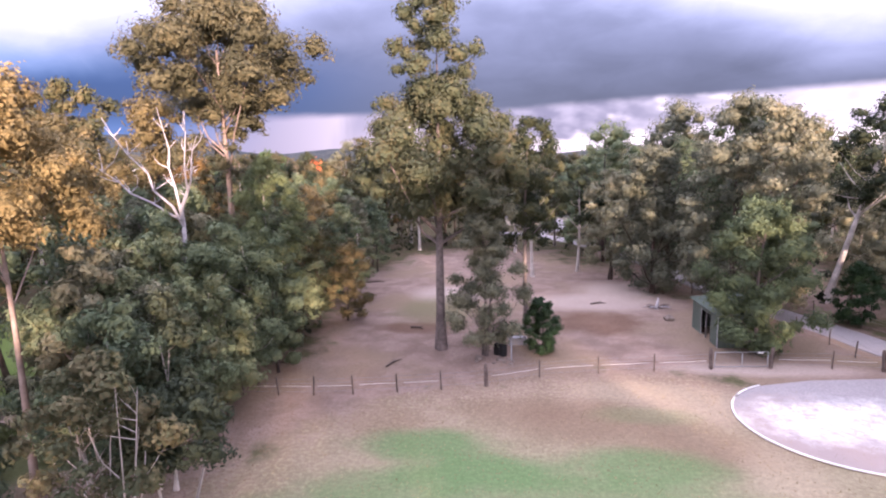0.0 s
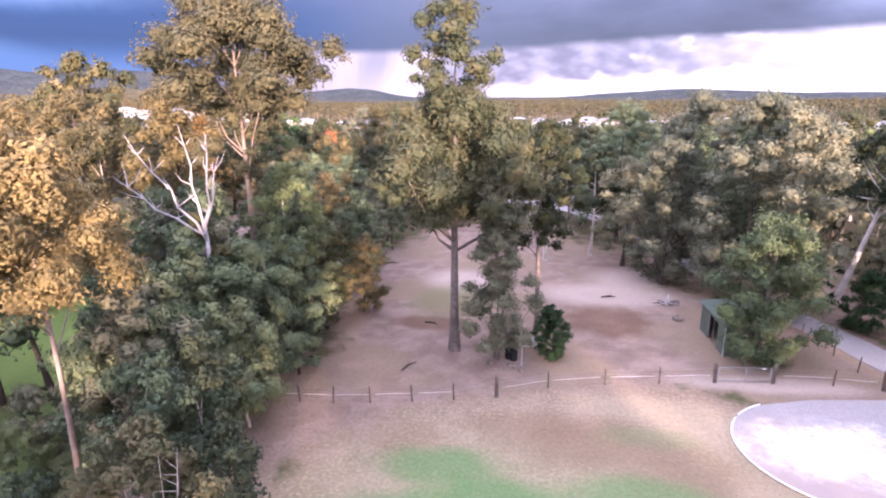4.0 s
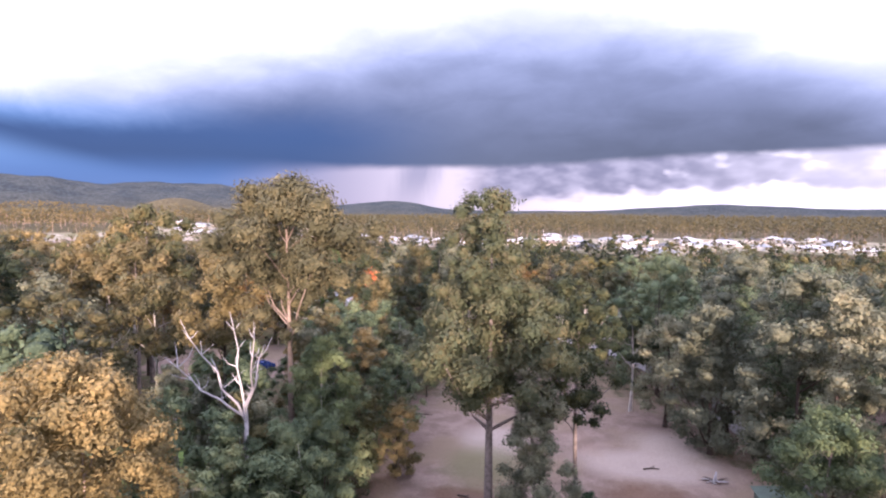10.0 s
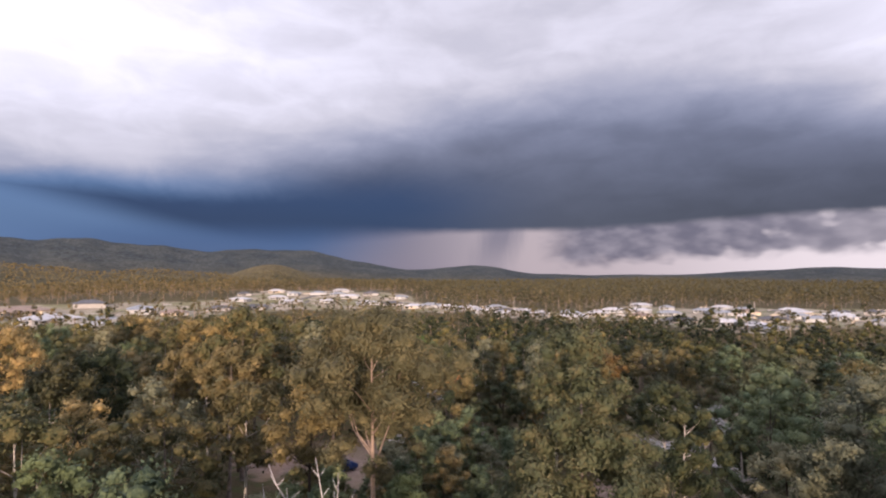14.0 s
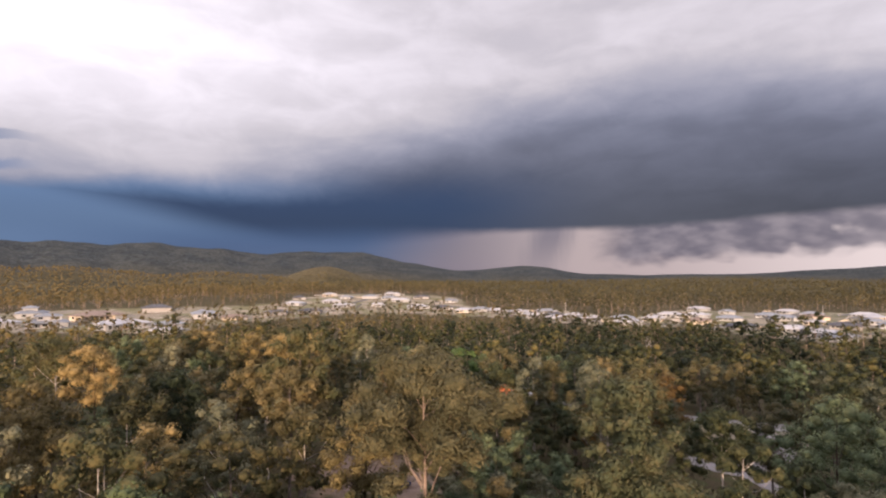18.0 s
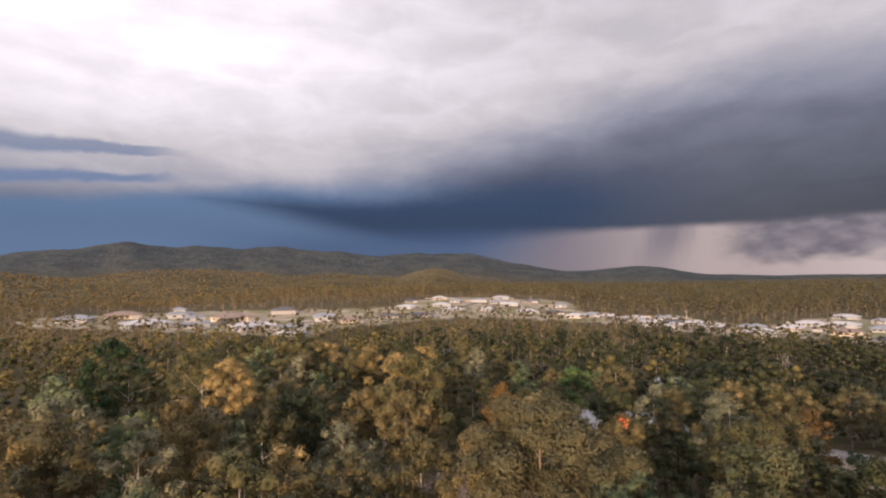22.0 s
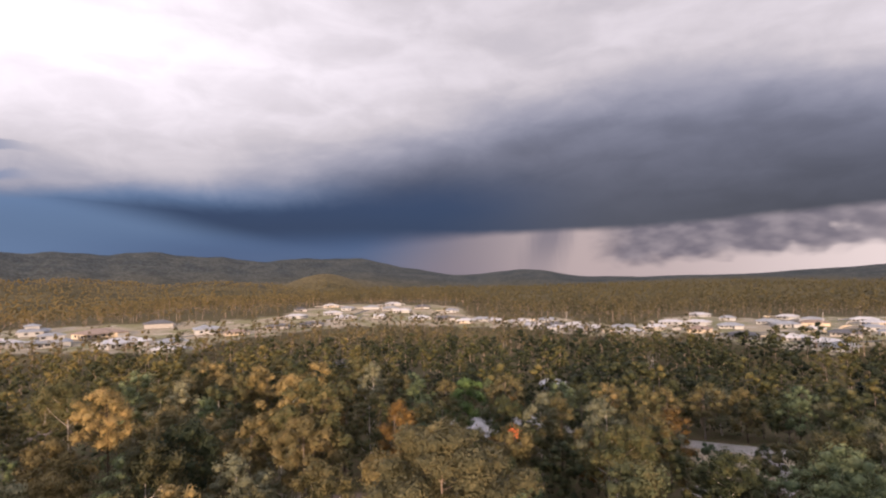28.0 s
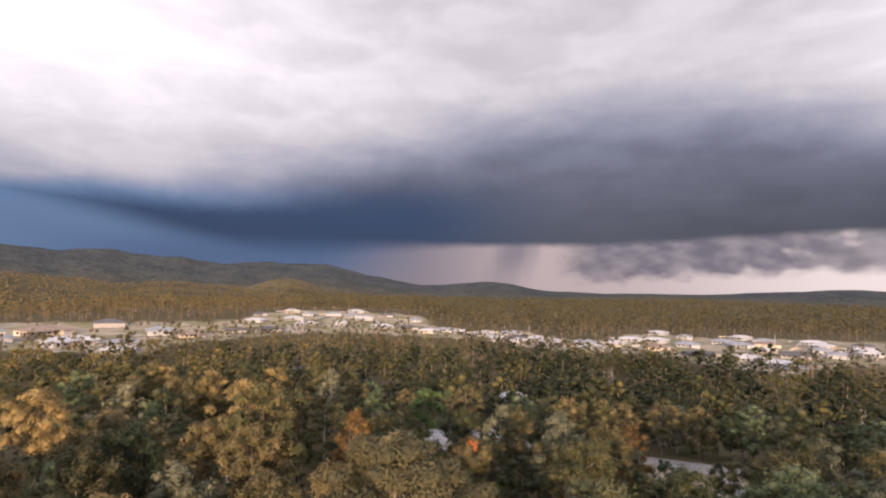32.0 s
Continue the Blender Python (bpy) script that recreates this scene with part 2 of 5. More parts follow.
def leaf_material(name, shades, joined=False):
    """Foliage: tone by leaf, by clump and by tree. shades: four colours from deep to sunburnt."""
    def build(k, b, pos, out):
        leaf = k.n("ShaderNodeNewGeometry").outputs["Random Per Island"]
        if joined:
            tree = k.n("ShaderNodeAttribute", attribute_name="tint").outputs["Fac"]
        else:
            tree = k.n("ShaderNodeObjectInfo").outputs["Random"]
        clump = k.tex(pos, 0.45, 3, 0.6)
        f = k.m("ADD", k.m("MULTIPLY", tree, 0.52), k.m("ADD", k.m("MULTIPLY", leaf, 0.18), k.ramp(clump, 0.3, 0.7, -0.12, 0.30)))
        f = k.m("ADD", f, k.ramp(k.tex(pos, 3.2, 3, 0.7), 0.3, 0.7, -0.10, 0.12))
        f = k.m("ADD", f, k.ramp(k.tex(pos, 8.0, 3, 0.7), 0.3, 0.7, -0.14, 0.14))
        cr = k.n("ShaderNodeValToRGB")
        k.put(cr.inputs[0], f)
        while len(cr.color_ramp.elements) < 4:
            cr.color_ramp.elements.new(0.5)
        for e, p, c in zip(cr.color_ramp.elements, (0.12, 0.40, 0.66, 0.95), shades):
            e.position, e.color = p, (*c, 1)
        k.put(b.inputs["Base Color"], cr.outputs[0])
        relief(k, b, k.tex(pos, 5.5, 4, 0.7), 0.9, 0.22)
        b.inputs["Roughness"].default_value = 0.62
        b.inputs["Specular IOR Level"].default_value = 0.25
        thin = k.n("ShaderNodeBsdfTranslucent")
        k.put(thin.inputs[0], cr.outputs[0])
        both = k.n("ShaderNodeMixShader")
        both.inputs[0].default_value = 0.16
        k.t.links.new(b.outputs[0], both.inputs[1])
        k.t.links.new(thin.outputs[0], both.inputs[2])
        k.t.links.new(both.outputs[0], out.inputs[0])
    return material(name, build)


GUM = [(0.029, 0.043, 0.023), (0.070, 0.082, 0.037), (0.133, 0.127, 0.056), (0.218, 0.179, 0.078)]
leaf_gum = leaf_material("gum_leaves", GUM)
# gold leaves, their colour brightened to hold the low sunlight
leaf_gold_lit = leaf_material("gold_lit_leaves", [(0.141, 0.116, 0.050), (0.273, 0.211, 0.087), (0.415, 0.310, 0.129), (0.531, 0.373, 0.163)])
leaf_amber = leaf_material("amber_leaves", [(0.048, 0.054, 0.025), (0.115, 0.104, 0.049), (0.203, 0.166, 0.074), (0.309, 0.231, 0.104)])
leaf_green = leaf_material("green_leaves", [(0.070, 0.102, 0.061), (0.136, 0.179, 0.098), (0.210, 0.255, 0.131), (0.289, 0.287, 0.139)])
leaf_lime = leaf_material("lime_leaves", [(0.079, 0.107, 0.057), (0.141, 0.182, 0.083), (0.209, 0.248, 0.106), (0.270, 0.285, 0.130)])
leaf_grey = leaf_material("grey_leaves", [(0.089, 0.101, 0.068), (0.173, 0.182, 0.118), (0.269, 0.266, 0.165), (0.340, 0.296, 0.171)])
leaf_rust = leaf_material("rust_leaves", [(0.063, 0.052, 0.021), (0.120, 0.079, 0.030), (0.192, 0.112, 0.036), (0.255, 0.162, 0.051)])
leaf_dark = leaf_material("dark_leaves", [(0.012, 0.032, 0.013), (0.022, 0.052, 0.02), (0.035, 0.07, 0.027), (0.06, 0.09, 0.035)])
leaf_woods = leaf_material("woods_leaves", [(0.015, 0.023, 0.012), (0.051, 0.060, 0.024), (0.127, 0.115, 0.041), (0.244, 0.186, 0.065)], True)
leaf_far = leaf_material("far_leaves", [(0.054, 0.054, 0.030), (0.106, 0.095, 0.046), (0.167, 0.131, 0.059), (0.228, 0.171, 0.073)], True)
bark_grey = plain("grey_bark", (0.20, 0.165, 0.15), 0.9, 0, 3.0, 0.4, 0.5)
bark_pale = plain("pale_bark", (0.52, 0.47, 0.43), 0.8, 0, 2.0, 0.3, 0.3)
bark_dark = plain("dark_bark", (0.075, 0.055, 0.045), 0.95, 0, 4.0, 0.4, 0.6)
bark_salmon = plain("salmon_bark", (0.31, 0.235, 0.195), 0.8, 0, 2.0, 0.3, 0.2)
dead_wood = plain("bleached_wood", (0.44, 0.41, 0.42), 0.85, 0, 3.0, 0.25, 0.3)
brown_wood = plain("weathered_wood", (0.13, 0.10, 0.085), 0.9, 0, 9.0, 0.4, 0.4)
white_tape = plain("white_tape", (0.78, 0.76, 0.74), 0.5, 0, 5.0, 0.1, 0.05)
steel = plain("galvanised_steel", (0.36, 0.37, 0.38), 0.42, 0.85, 12.0, 0.15, 0.05)
wire_metal = plain("fence_wire", (0.30, 0.29, 0.28), 0.5, 0.8, 12.0, 0.15, 0.05)
green_steel = plain("green_sheet_metal", (0.105, 0.135, 0.11), 0.55, 0.2, 2.5, 0.18, 0.05)
black_void = plain("dark_interior", (0.015, 0.015, 0.015), 0.9, 0, 3.0, 0.2, 0.0)
white_paint = plain("white_paint", (0.43, 0.44, 0.465), 0.55, 0, 1.5, 0.08, 0.04)
cream_paint = plain("cream_render", (0.62, 0.54, 0.44), 0.75, 0, 1.5, 0.12, 0.06)
grey_paint = plain("grey_render", (0.40, 0.39, 0.39), 0.75, 0, 1.5, 0.12, 0.06)
brick_wall = plain("brown_brickwork", (0.34, 0.20, 0.14), 0.85, 0, 8.0, 0.25, 0.2)
roof_grey = plain("grey_roof_sheet", (0.27, 0.29, 0.33), 0.5, 0.1, 1.2, 0.15, 0.05)
roof_pale = plain("pale_roof_sheet", (0.50, 0.50, 0.53), 0.45, 0.1, 1.2, 0.12, 0.05)
roof_dark = plain("charcoal_roof_tiles", (0.10, 0.10, 0.115), 0.6, 0, 2.0, 0.2, 0.1)
roof_brown = plain("brown_roof_tiles", (0.26, 0.20, 0.17), 0.75, 0, 2.0, 0.2, 0.15)
window_glass = plain("dark_window_glass", (0.02, 0.024, 0.03), 0.08, 0, 1.0, 0.1, 0.0, 0.6)
concrete = plain("concrete", (0.48, 0.46, 0.44), 0.85, 0, 1.0, 0.2, 0.15)
car_white = plain("white_car_paint", (0.80, 0.80, 0.80), 0.25, 0, 2.0, 0.03, 0.0, 0.5)
car_blue = plain("blue_car_paint", (0.03, 0.06, 0.20), 0.25, 0.2, 2.0, 0.05, 0.0, 0.5)
rubber = plain("black_rubber", (0.02, 0.02, 0.02), 0.85, 0, 8.0, 0.2, 0.1)
orange_paint = plain("orange_plastic", (0.75, 0.20, 0.07), 0.6, 0, 3.0, 0.12, 0.05)
rock = plain("brown_rock", (0.22, 0.18, 0.15), 0.95, 0, 2.0, 0.35, 0.6)

# the housing estate's open ground: bearing in degrees, near and far limit in metres
EST_A = [-74, -72, -64, -55, -51, -46, -41, -38.5, -34, -30, -26, -23, -21.5, -17, -13, -9, -5.5, -3, 0, 4, 8, 11, 14, 18, 28, 33, 34]
EST_N = [600, 530, 450, 400, 345, 430, 455, 475, 490, 490, 480, 470, 465, 470, 420, 400, 385, 400, 400, 370, 345, 335, 395, 430, 430, 470, 560]
EST_F = [600, 650, 690, 605, 580, 565, 580, 640, 705, 670, 655, 632, 550, 575, 590, 515, 490, 560, 630, 580, 610, 620, 635, 660, 650, 620, 560]


def estate(x, y):
    """How many metres inside the estate's limits a place lies (negative outside)."""
    r, a = np.hypot(x, y), np.degrees(np.arctan2(x, y))
    wav = 7 * np.sin(a * 1.9) + 4 * np.sin(a * 5.3 + 1)
    inside = np.minimum(r - np.interp(a, EST_A, EST_N), np.interp(a, EST_A, EST_F) - r) + wav
    return np.where((a > EST_A[0]) & (a < EST_A[-1]), inside, -99.0)


CLEAR = [(0, 62, 16, 27), (4, 30, 21, 20), (-38, 41, 9, 9), (-45, 84, 13, 9), (24, 45, 9, 14), (27, 60, 4, 14), (8, 140, 18, 11), (6, 122, 12, 9), (-38, 66, 8, 10), (-47, 109, 7, 8), (4, 106, 9, 9), (16, 36, 14, 14), (-125, 62, 9, 8), (-52, 81, 11, 9), (-46, 69, 7, 9), (-48, 128, 8, 10), (-36, 130, 5, 10), (-200, 57, 16, 9)]


def ground_paint(k, b, pos, out):
    big = k.tex(pos, 0.07, 4, 0.55)
    mid = k.tex(pos, 0.45, 5, 0.6)
    small = k.tex(pos, 4.0, 4, 0.65)
    tiny = k.tex(pos, 22.0, 3, 0.6)
    wob_a = k.m("MULTIPLY", k.m("SUBTRACT", mid, 0.5), 0.7)
    wob_b = k.m("MULTIPLY", k.m("SUBTRACT", big, 0.5), 1.0)
    wb = k.m("ADD", wob_a, wob_b)
    col = k.mix(k.ramp(small, 0.35, 0.65), (0.075, 0.062, 0.036), (0.13, 0.10, 0.062))
    col = k.mix(k.ramp(mid, 0.45, 0.62), col, (0.085, 0.088, 0.040))
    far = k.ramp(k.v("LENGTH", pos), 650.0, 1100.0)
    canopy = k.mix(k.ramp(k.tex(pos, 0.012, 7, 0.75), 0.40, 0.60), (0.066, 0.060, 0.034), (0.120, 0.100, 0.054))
    # distance haze is put into the colour: the far hills turn blue-grey
    hazed = k.mix(k.ramp(k.tex(pos, 0.01, 7, 0.75), 0.40, 0.60), (0.036, 0.046, 0.054), (0.064, 0.072, 0.072))
    canopy = k.mix(k.ramp(k.v("LENGTH", pos), 1750.0, 2500.0), canopy, hazed)
    # gold of sunlight painted on the knoll before the ridge
    canopy = k.mix(k.m("MULTIPLY", k.blob(pos, -1190, 1600, 150, 190, 0.0, 0.6), 0.7), canopy, (0.13, 0.105, 0.055))
    lumps = k.tex(pos, 0.085, 5, 0.7)
    shade = k.n("ShaderNodeVectorMath", operation="SCALE")
    k.put(shade.inputs[0], canopy)
    k.put(shade.inputs["Scale"], k.ramp(lumps, 0.32, 0.68, 0.55, 1.5))
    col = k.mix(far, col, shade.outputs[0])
    # the estate's pale dry verges and building pads
    pad = k.mix(k.ramp(k.tex(pos, 0.03, 3, 0.5), 0.40, 0.60), (0.34, 0.295, 0.225), (0.215, 0.205, 0.115))
    pad = k.mix(k.ramp(k.tex(pos, 0.055, 4, 0.6), 0.56, 0.62), pad, (0.42, 0.37, 0.31))
    col = k.mix(k.n("ShaderNodeAttribute", attribute_name="cleared").outputs["Fac"], col, pad)
    # dirt paddock
    dirt = k.mix(k.ramp(mid, 0.35, 0.68), (0.215, 0.155, 0.125), (0.31, 0.235, 0.195))
    dirt = k.mix(k.ramp(big, 0.44, 0.60), dirt, (0.25, 0.19, 0.135))
    for cx, cy, rx, ry in [(0, 62, 17, 32), (12, 50, 12, 12), (21, 45, 9, 11), (-16, 25, 4, 16), (-48, 83, 17, 12), (28, 75, 14, 22), (-20, 22, 6, 10), (-10, 34, 6, 8)]:
        col = k.mix(k.blob(pos, cx, cy, rx, ry, wb, 0.12), col, dirt)
    pale = (0.44, 0.36, 0.31)
    for cx, cy, rx, ry in [(11, 57, 6.5, 3.2), (-5, 60, 3.5, 4), (14, 62, 4, 4), (19, 38.5, 6, 1.2)]:
        col = k.mix(k.m("MULTIPLY", k.blob(pos, cx, cy, rx, ry, wb, 0.5), 0.8), col, pale)
    for cx, cy, rx, ry in [(9.6, 49.5, 4.0, 3.4), (-6.5, 47.5, 3.0, 1.5)]:
        col = k.mix(k.m("MULTIPLY", k.blob(pos, cx, cy, rx, ry, wb, 0.4), 0.75), col, (0.155, 0.095, 0.062))
    col = k.mix(k.m("MULTIPLY", k.blob(pos, -5.5, 54, 4, 4.5, wb, 0.5), 0.6), col, (0.17, 0.17, 0.085))
    # dry lawn before the fence, with greener pools
    lawn = k.mix(k.ramp(mid, 0.35, 0.65), (0.25, 0.185, 0.135), (0.33, 0.25, 0.185))
    lawn = k.mix(k.ramp(small, 0.45, 0.7), lawn, (0.345, 0.285, 0.19))
    front = k.m("MULTIPLY", k.blob(pos, 9, 17, 22.5, 20.0, k.m("MULTIPLY", wb, 0.35), 0.08), 1.0)
    col = k.mix(front, col, lawn)
    col = k.mix(k.m("MULTIPLY", k.blob(pos, 6, 24, 16, 7, wb, 0.5), 0.55), col, (0.27, 0.255, 0.15))
    for cx, cy, rx, ry, s in [(6.0, 30.0, 5.5, 2.4, 0.75), (11.5, 27.2, 3.6, 1.8, 0.7), (2.5, 31.5, 4.0, 1.4, 0.5), (-6.0, 29.5, 3.0, 1.6, 0.4)]:
        col = k.mix(k.m("MULTIPLY", k.blob(pos, cx, cy, rx, ry, wb, 0.6), s), col, (0.215, 0.150, 0.100))
    for cx, cy, rx, ry, s in [(13.5, 32.5, 4.0, 2.0, 0.6), (9.0, 34.5, 4.0, 1.3, 0.5), (13.8, 25.0, 1.5, 3.0, 0.5)]:
        col = k.mix(k.m("MULTIPLY", k.blob(pos, cx, cy, rx, ry, wb, 0.6), s), col, (0.40, 0.325, 0.225))
    for cx, cy, rx, ry, s in [(-3.0, 27.0, 3.2, 1.6, 0.8), (0.0, 24.6, 4.2, 1.6, 0.85), (7.5, 25.3, 3.4, 1.7, 0.7), (5.0, 22.5, 6.0, 1.8, 0.6), (-4.0, 22.5, 4, 2, 0.6), (9, 31, 3, 1, 0.25), (-5.0, 19, 8, 3, 0.5)]:
        col = k.mix(k.m("MULTIPLY", k.blob(pos, cx, cy, rx, ry, wb, 0.5), s), col, (0.115, 0.205, 0.078))
    col = k.mix(k.blob(pos, -38, 41, 12, 11, wb, 0.1), col, (0.17, 0.24, 0.07))
    col = k.mix(k.m("MULTIPLY", k.blob(pos, -27, 27, 7, 7, wb, 0.3), 0.7), col, (0.12, 0.17, 0.055))
    col = k.mix(k.blob(pos, 10, 137, 13, 12, wb, 0.15), col, (0.33, 0.28, 0.21))
    for cx, cy, rx, ry in [(-125, 62, 12, 11), (-200, 57, 18, 10), (-48, 130, 10, 10)]:
        col = k.mix(k.blob(pos, cx, cy, rx, ry, wb, 0.15), col, (0.25, 0.22, 0.13))
    grit = k.ramp(tiny, 0.25, 0.75, 0.80, 1.18)
    s = k.n("ShaderNodeVectorMath", operation="SCALE")
    k.put(s.inputs[0], col)
    k.put(s.inputs["Scale"], k.m("MULTIPLY", grit, k.ramp(small, 0.25, 0.75, 0.86, 1.12)))
    k.put(b.inputs["Base Color"], s.outputs[0])
    b.inputs["Roughness"].default_value = 0.95
    b.inputs["Specular IOR Level"].default_value = 0.1
    height = k.m("ADD", k.m("ADD", small, k.m("MULTIPLY", tiny, 0.3)), k.m("MULTIPLY", k.m("MULTIPLY", far, lumps), 160.0))
    relief(k, b, height, 0.45, 0.04)


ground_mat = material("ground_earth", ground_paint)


def gravel_paint(k, b, pos, out):
    mid = k.tex(pos, 0.5, 5, 0.6)
    small = k.tex(pos, 9.0, 4, 0.7)
    wob_a = k.m("MULTIPLY", k.m("SUBTRACT", mid, 0.5), 1.6)
    col = k.mix(k.ramp(small, 0.3, 0.7), (0.26, 0.24, 0.245), (0.38, 0.35, 0.35))
    white = k.m("MULTIPLY", k.blob(pos, 20.5, 30.8, 5.6, 2.7, wob_a, 0.45), k.m("MULTIPLY", k.ramp(k.tex(pos, 0.55, 7, 0.75), 0.34, 0.60, 0.15, 1.0), k.ramp(k.tex(pos, 3.5, 5, 0.7), 0.35, 0.6, 0.55, 1.0)))
    col = k.mix(k.blob(pos, 17.5, 29.3, 4.5, 4.5, wob_a, 0.3), col, (0.33, 0.27, 0.25))
    col = k.mix(white, col, (0.80, 0.76, 0.75))
    k.put(b.inputs["Base Color"], col)
    b.inputs["Roughness"].default_value = 0.9
    relief(k, b, small, 0.5, 0.03)


gravel_mat = material("pale_gravel", gravel_paint)


# ---- building helpers ----
def mesh_of(name, verts, faces, mat, smooth=False):
    me = bpy.data.meshes.new(name)
    me.from_pydata(verts, [], faces)
    me.materials.append(mat)
    if smooth:
        me.polygons.foreach_set("use_smooth", [True] * len(me.polygons))
    me.update()
    return me


def quads(name, v, mat, tint=None, cores=None, sides=3):
    """A mesh of loose leaves (three corners each) or strips (four), and, if given, of smooth clump cores (corners, triangles)."""
    me = bpy.data.meshes.new(name)
    n = len(v) // sides
    loops, starts = np.arange(sides * n, dtype=np.int32), np.arange(0, sides * n, sides, dtype=np.int32)
    nt = 0
    if cores is not None and len(cores[1]):
        nt = len(cores[1])
        loops = np.concatenate([loops, (cores[1] + sides * n).ravel().astype(np.int32)])
        starts = np.concatenate([starts, sides * n + np.arange(0, 3 * nt, 3, dtype=np.int32)])
        v = np.concatenate([v, cores[0]])
    me.vertices.add(len(v))
    me.vertices.foreach_set("co", np.ascontiguousarray(v, np.float32).ravel())
    me.loops.add(len(loops))
    me.loops.foreach_set("vertex_index", loops)
    me.polygons.add(n + nt)
    me.polygons.foreach_set("loop_start", starts)
    me.polygons.foreach_set("use_smooth", np.arange(n + nt) >= n)
    if tint is not None:
        me.attributes.new("tint", "FLOAT", "POINT").data.foreach_set("value", np.ascontiguousarray(tint, np.float32))
    me.materials.append(mat)
    me.update(calc_edges=True)
    return me


def part(name, me, parent, label="", m=None):
    ob = new(name, me)
    ob.parent = parent
    if m is not None:
        ob.matrix_local = m
    return tagged(ob, label)


def thing(name, x, y, z, label, category, group="", rz=0, kind=""):
    ob = new(name)
    ob.matrix_world = pose(x, y, z, 0, 0, rz)
    ob.empty_display_size = 0.2
    return tagged(ob, label, category, group, kind)


def box(bm, x0, y0, z0, x1, y1, z1, bevel=0.0):
    made = bmesh.ops.create_cube(bm, size=1.0)["verts"]
    bmesh.ops.scale(bm, vec=(x1 - x0, y1 - y0, z1 - z0), verts=made)
    bmesh.ops.translate(bm, vec=((x0 + x1) / 2, (y0 + y1) / 2, (z0 + z1) / 2), verts=made)
    if bevel:
        edges = {e for v in made for e in v.link_edges}
        bmesh.ops.bevel(bm, geom=list(edges), offset=bevel, segments=1, affect="EDGES")
    return made


def box_mesh(name, mat, *boxes, bevel=0.0):
    bm = bmesh.new()
    for bx in boxes:
        box(bm, *bx, bevel=bevel)
    me = bpy.data.meshes.new(name)
    bm.to_mesh(me)
    bm.free()
    me.materials.append(mat)
    return me


def tube(path, radii, sides=6, base=0):
    """Corners and faces of a tapered tube along a path."""
    path = [Vector(p) for p in path]
    verts, faces = [], []
    for i, p in enumerate(path):
        d = (path[min(i + 1, len(path) - 1)] - path[max(i - 1, 0)]).normalized()
        side = d.cross(Vector((0, 1, 0)) if abs(d.y) < 0.8 else Vector((1, 0, 0))).normalized()
        up_ = side.cross(d)
        for j in range(sides):
            a = 2 * math.pi * j / sides
            verts.append(tuple(p + (side * math.cos(a) + up_ * math.sin(a)) * radii[i]))
    for i in range(len(path) - 1):
        for j in range(sides):
            a, c = base + i * sides + j, base + i * sides + (j + 1) % sides
            faces.append((a, c, c + sides, a + sides))
    faces.append(tuple(base + (len(path) - 1) * sides + j for j in range(sides)))
    return verts, faces


def tubes_mesh(name, mat, runs, sides=6, smooth=True):
    verts, faces = [], []
    for path, radii in runs:
        v, f = tube(path, radii, sides, len(verts))
        verts += v
        faces += f
    return mesh_of(name, verts, faces, mat, smooth)


# ---- land ----
# rises: bearing, distance, how high they stand over the eye (degrees), widths in bearing and depth
RISES = [(-36.6, 2050, 1.25, 4.2, 330), (-85, 1500, 1.55, 16, 480), (-105, 1600, 2.2, 14, 500), (35, 3000, 0.5, 12, 500), (60, 2600, 0.8, 20, 600), (3, 2300, 0.22, 16, 500), (-60, 1700, 0.9, 12, 350), (-47, 1700, 0.5, 9, 300)]
# the long ridge: bearing and height over the horizon, in degrees
RIDGE_A = [-120, -95, -84, -76, -70, -65, -60, -55, -49.5, -44, -39, -35, -31, -27, -23, -19.5, -15.7, -11, -5, 5, 15.5, 24, 35, 60]
RIDGE_E = [1.0, 1.7, 2.0, 1.9, 2.85, 3.55, 3.15, 3.15, 3.1, 2.55, 2.55, 2.75, 2.3, 1.5, 0.85, 0.9, 1.4, 0.4, 0.25, 0.3, 0.9, 0.65, 0.4, 0.3]


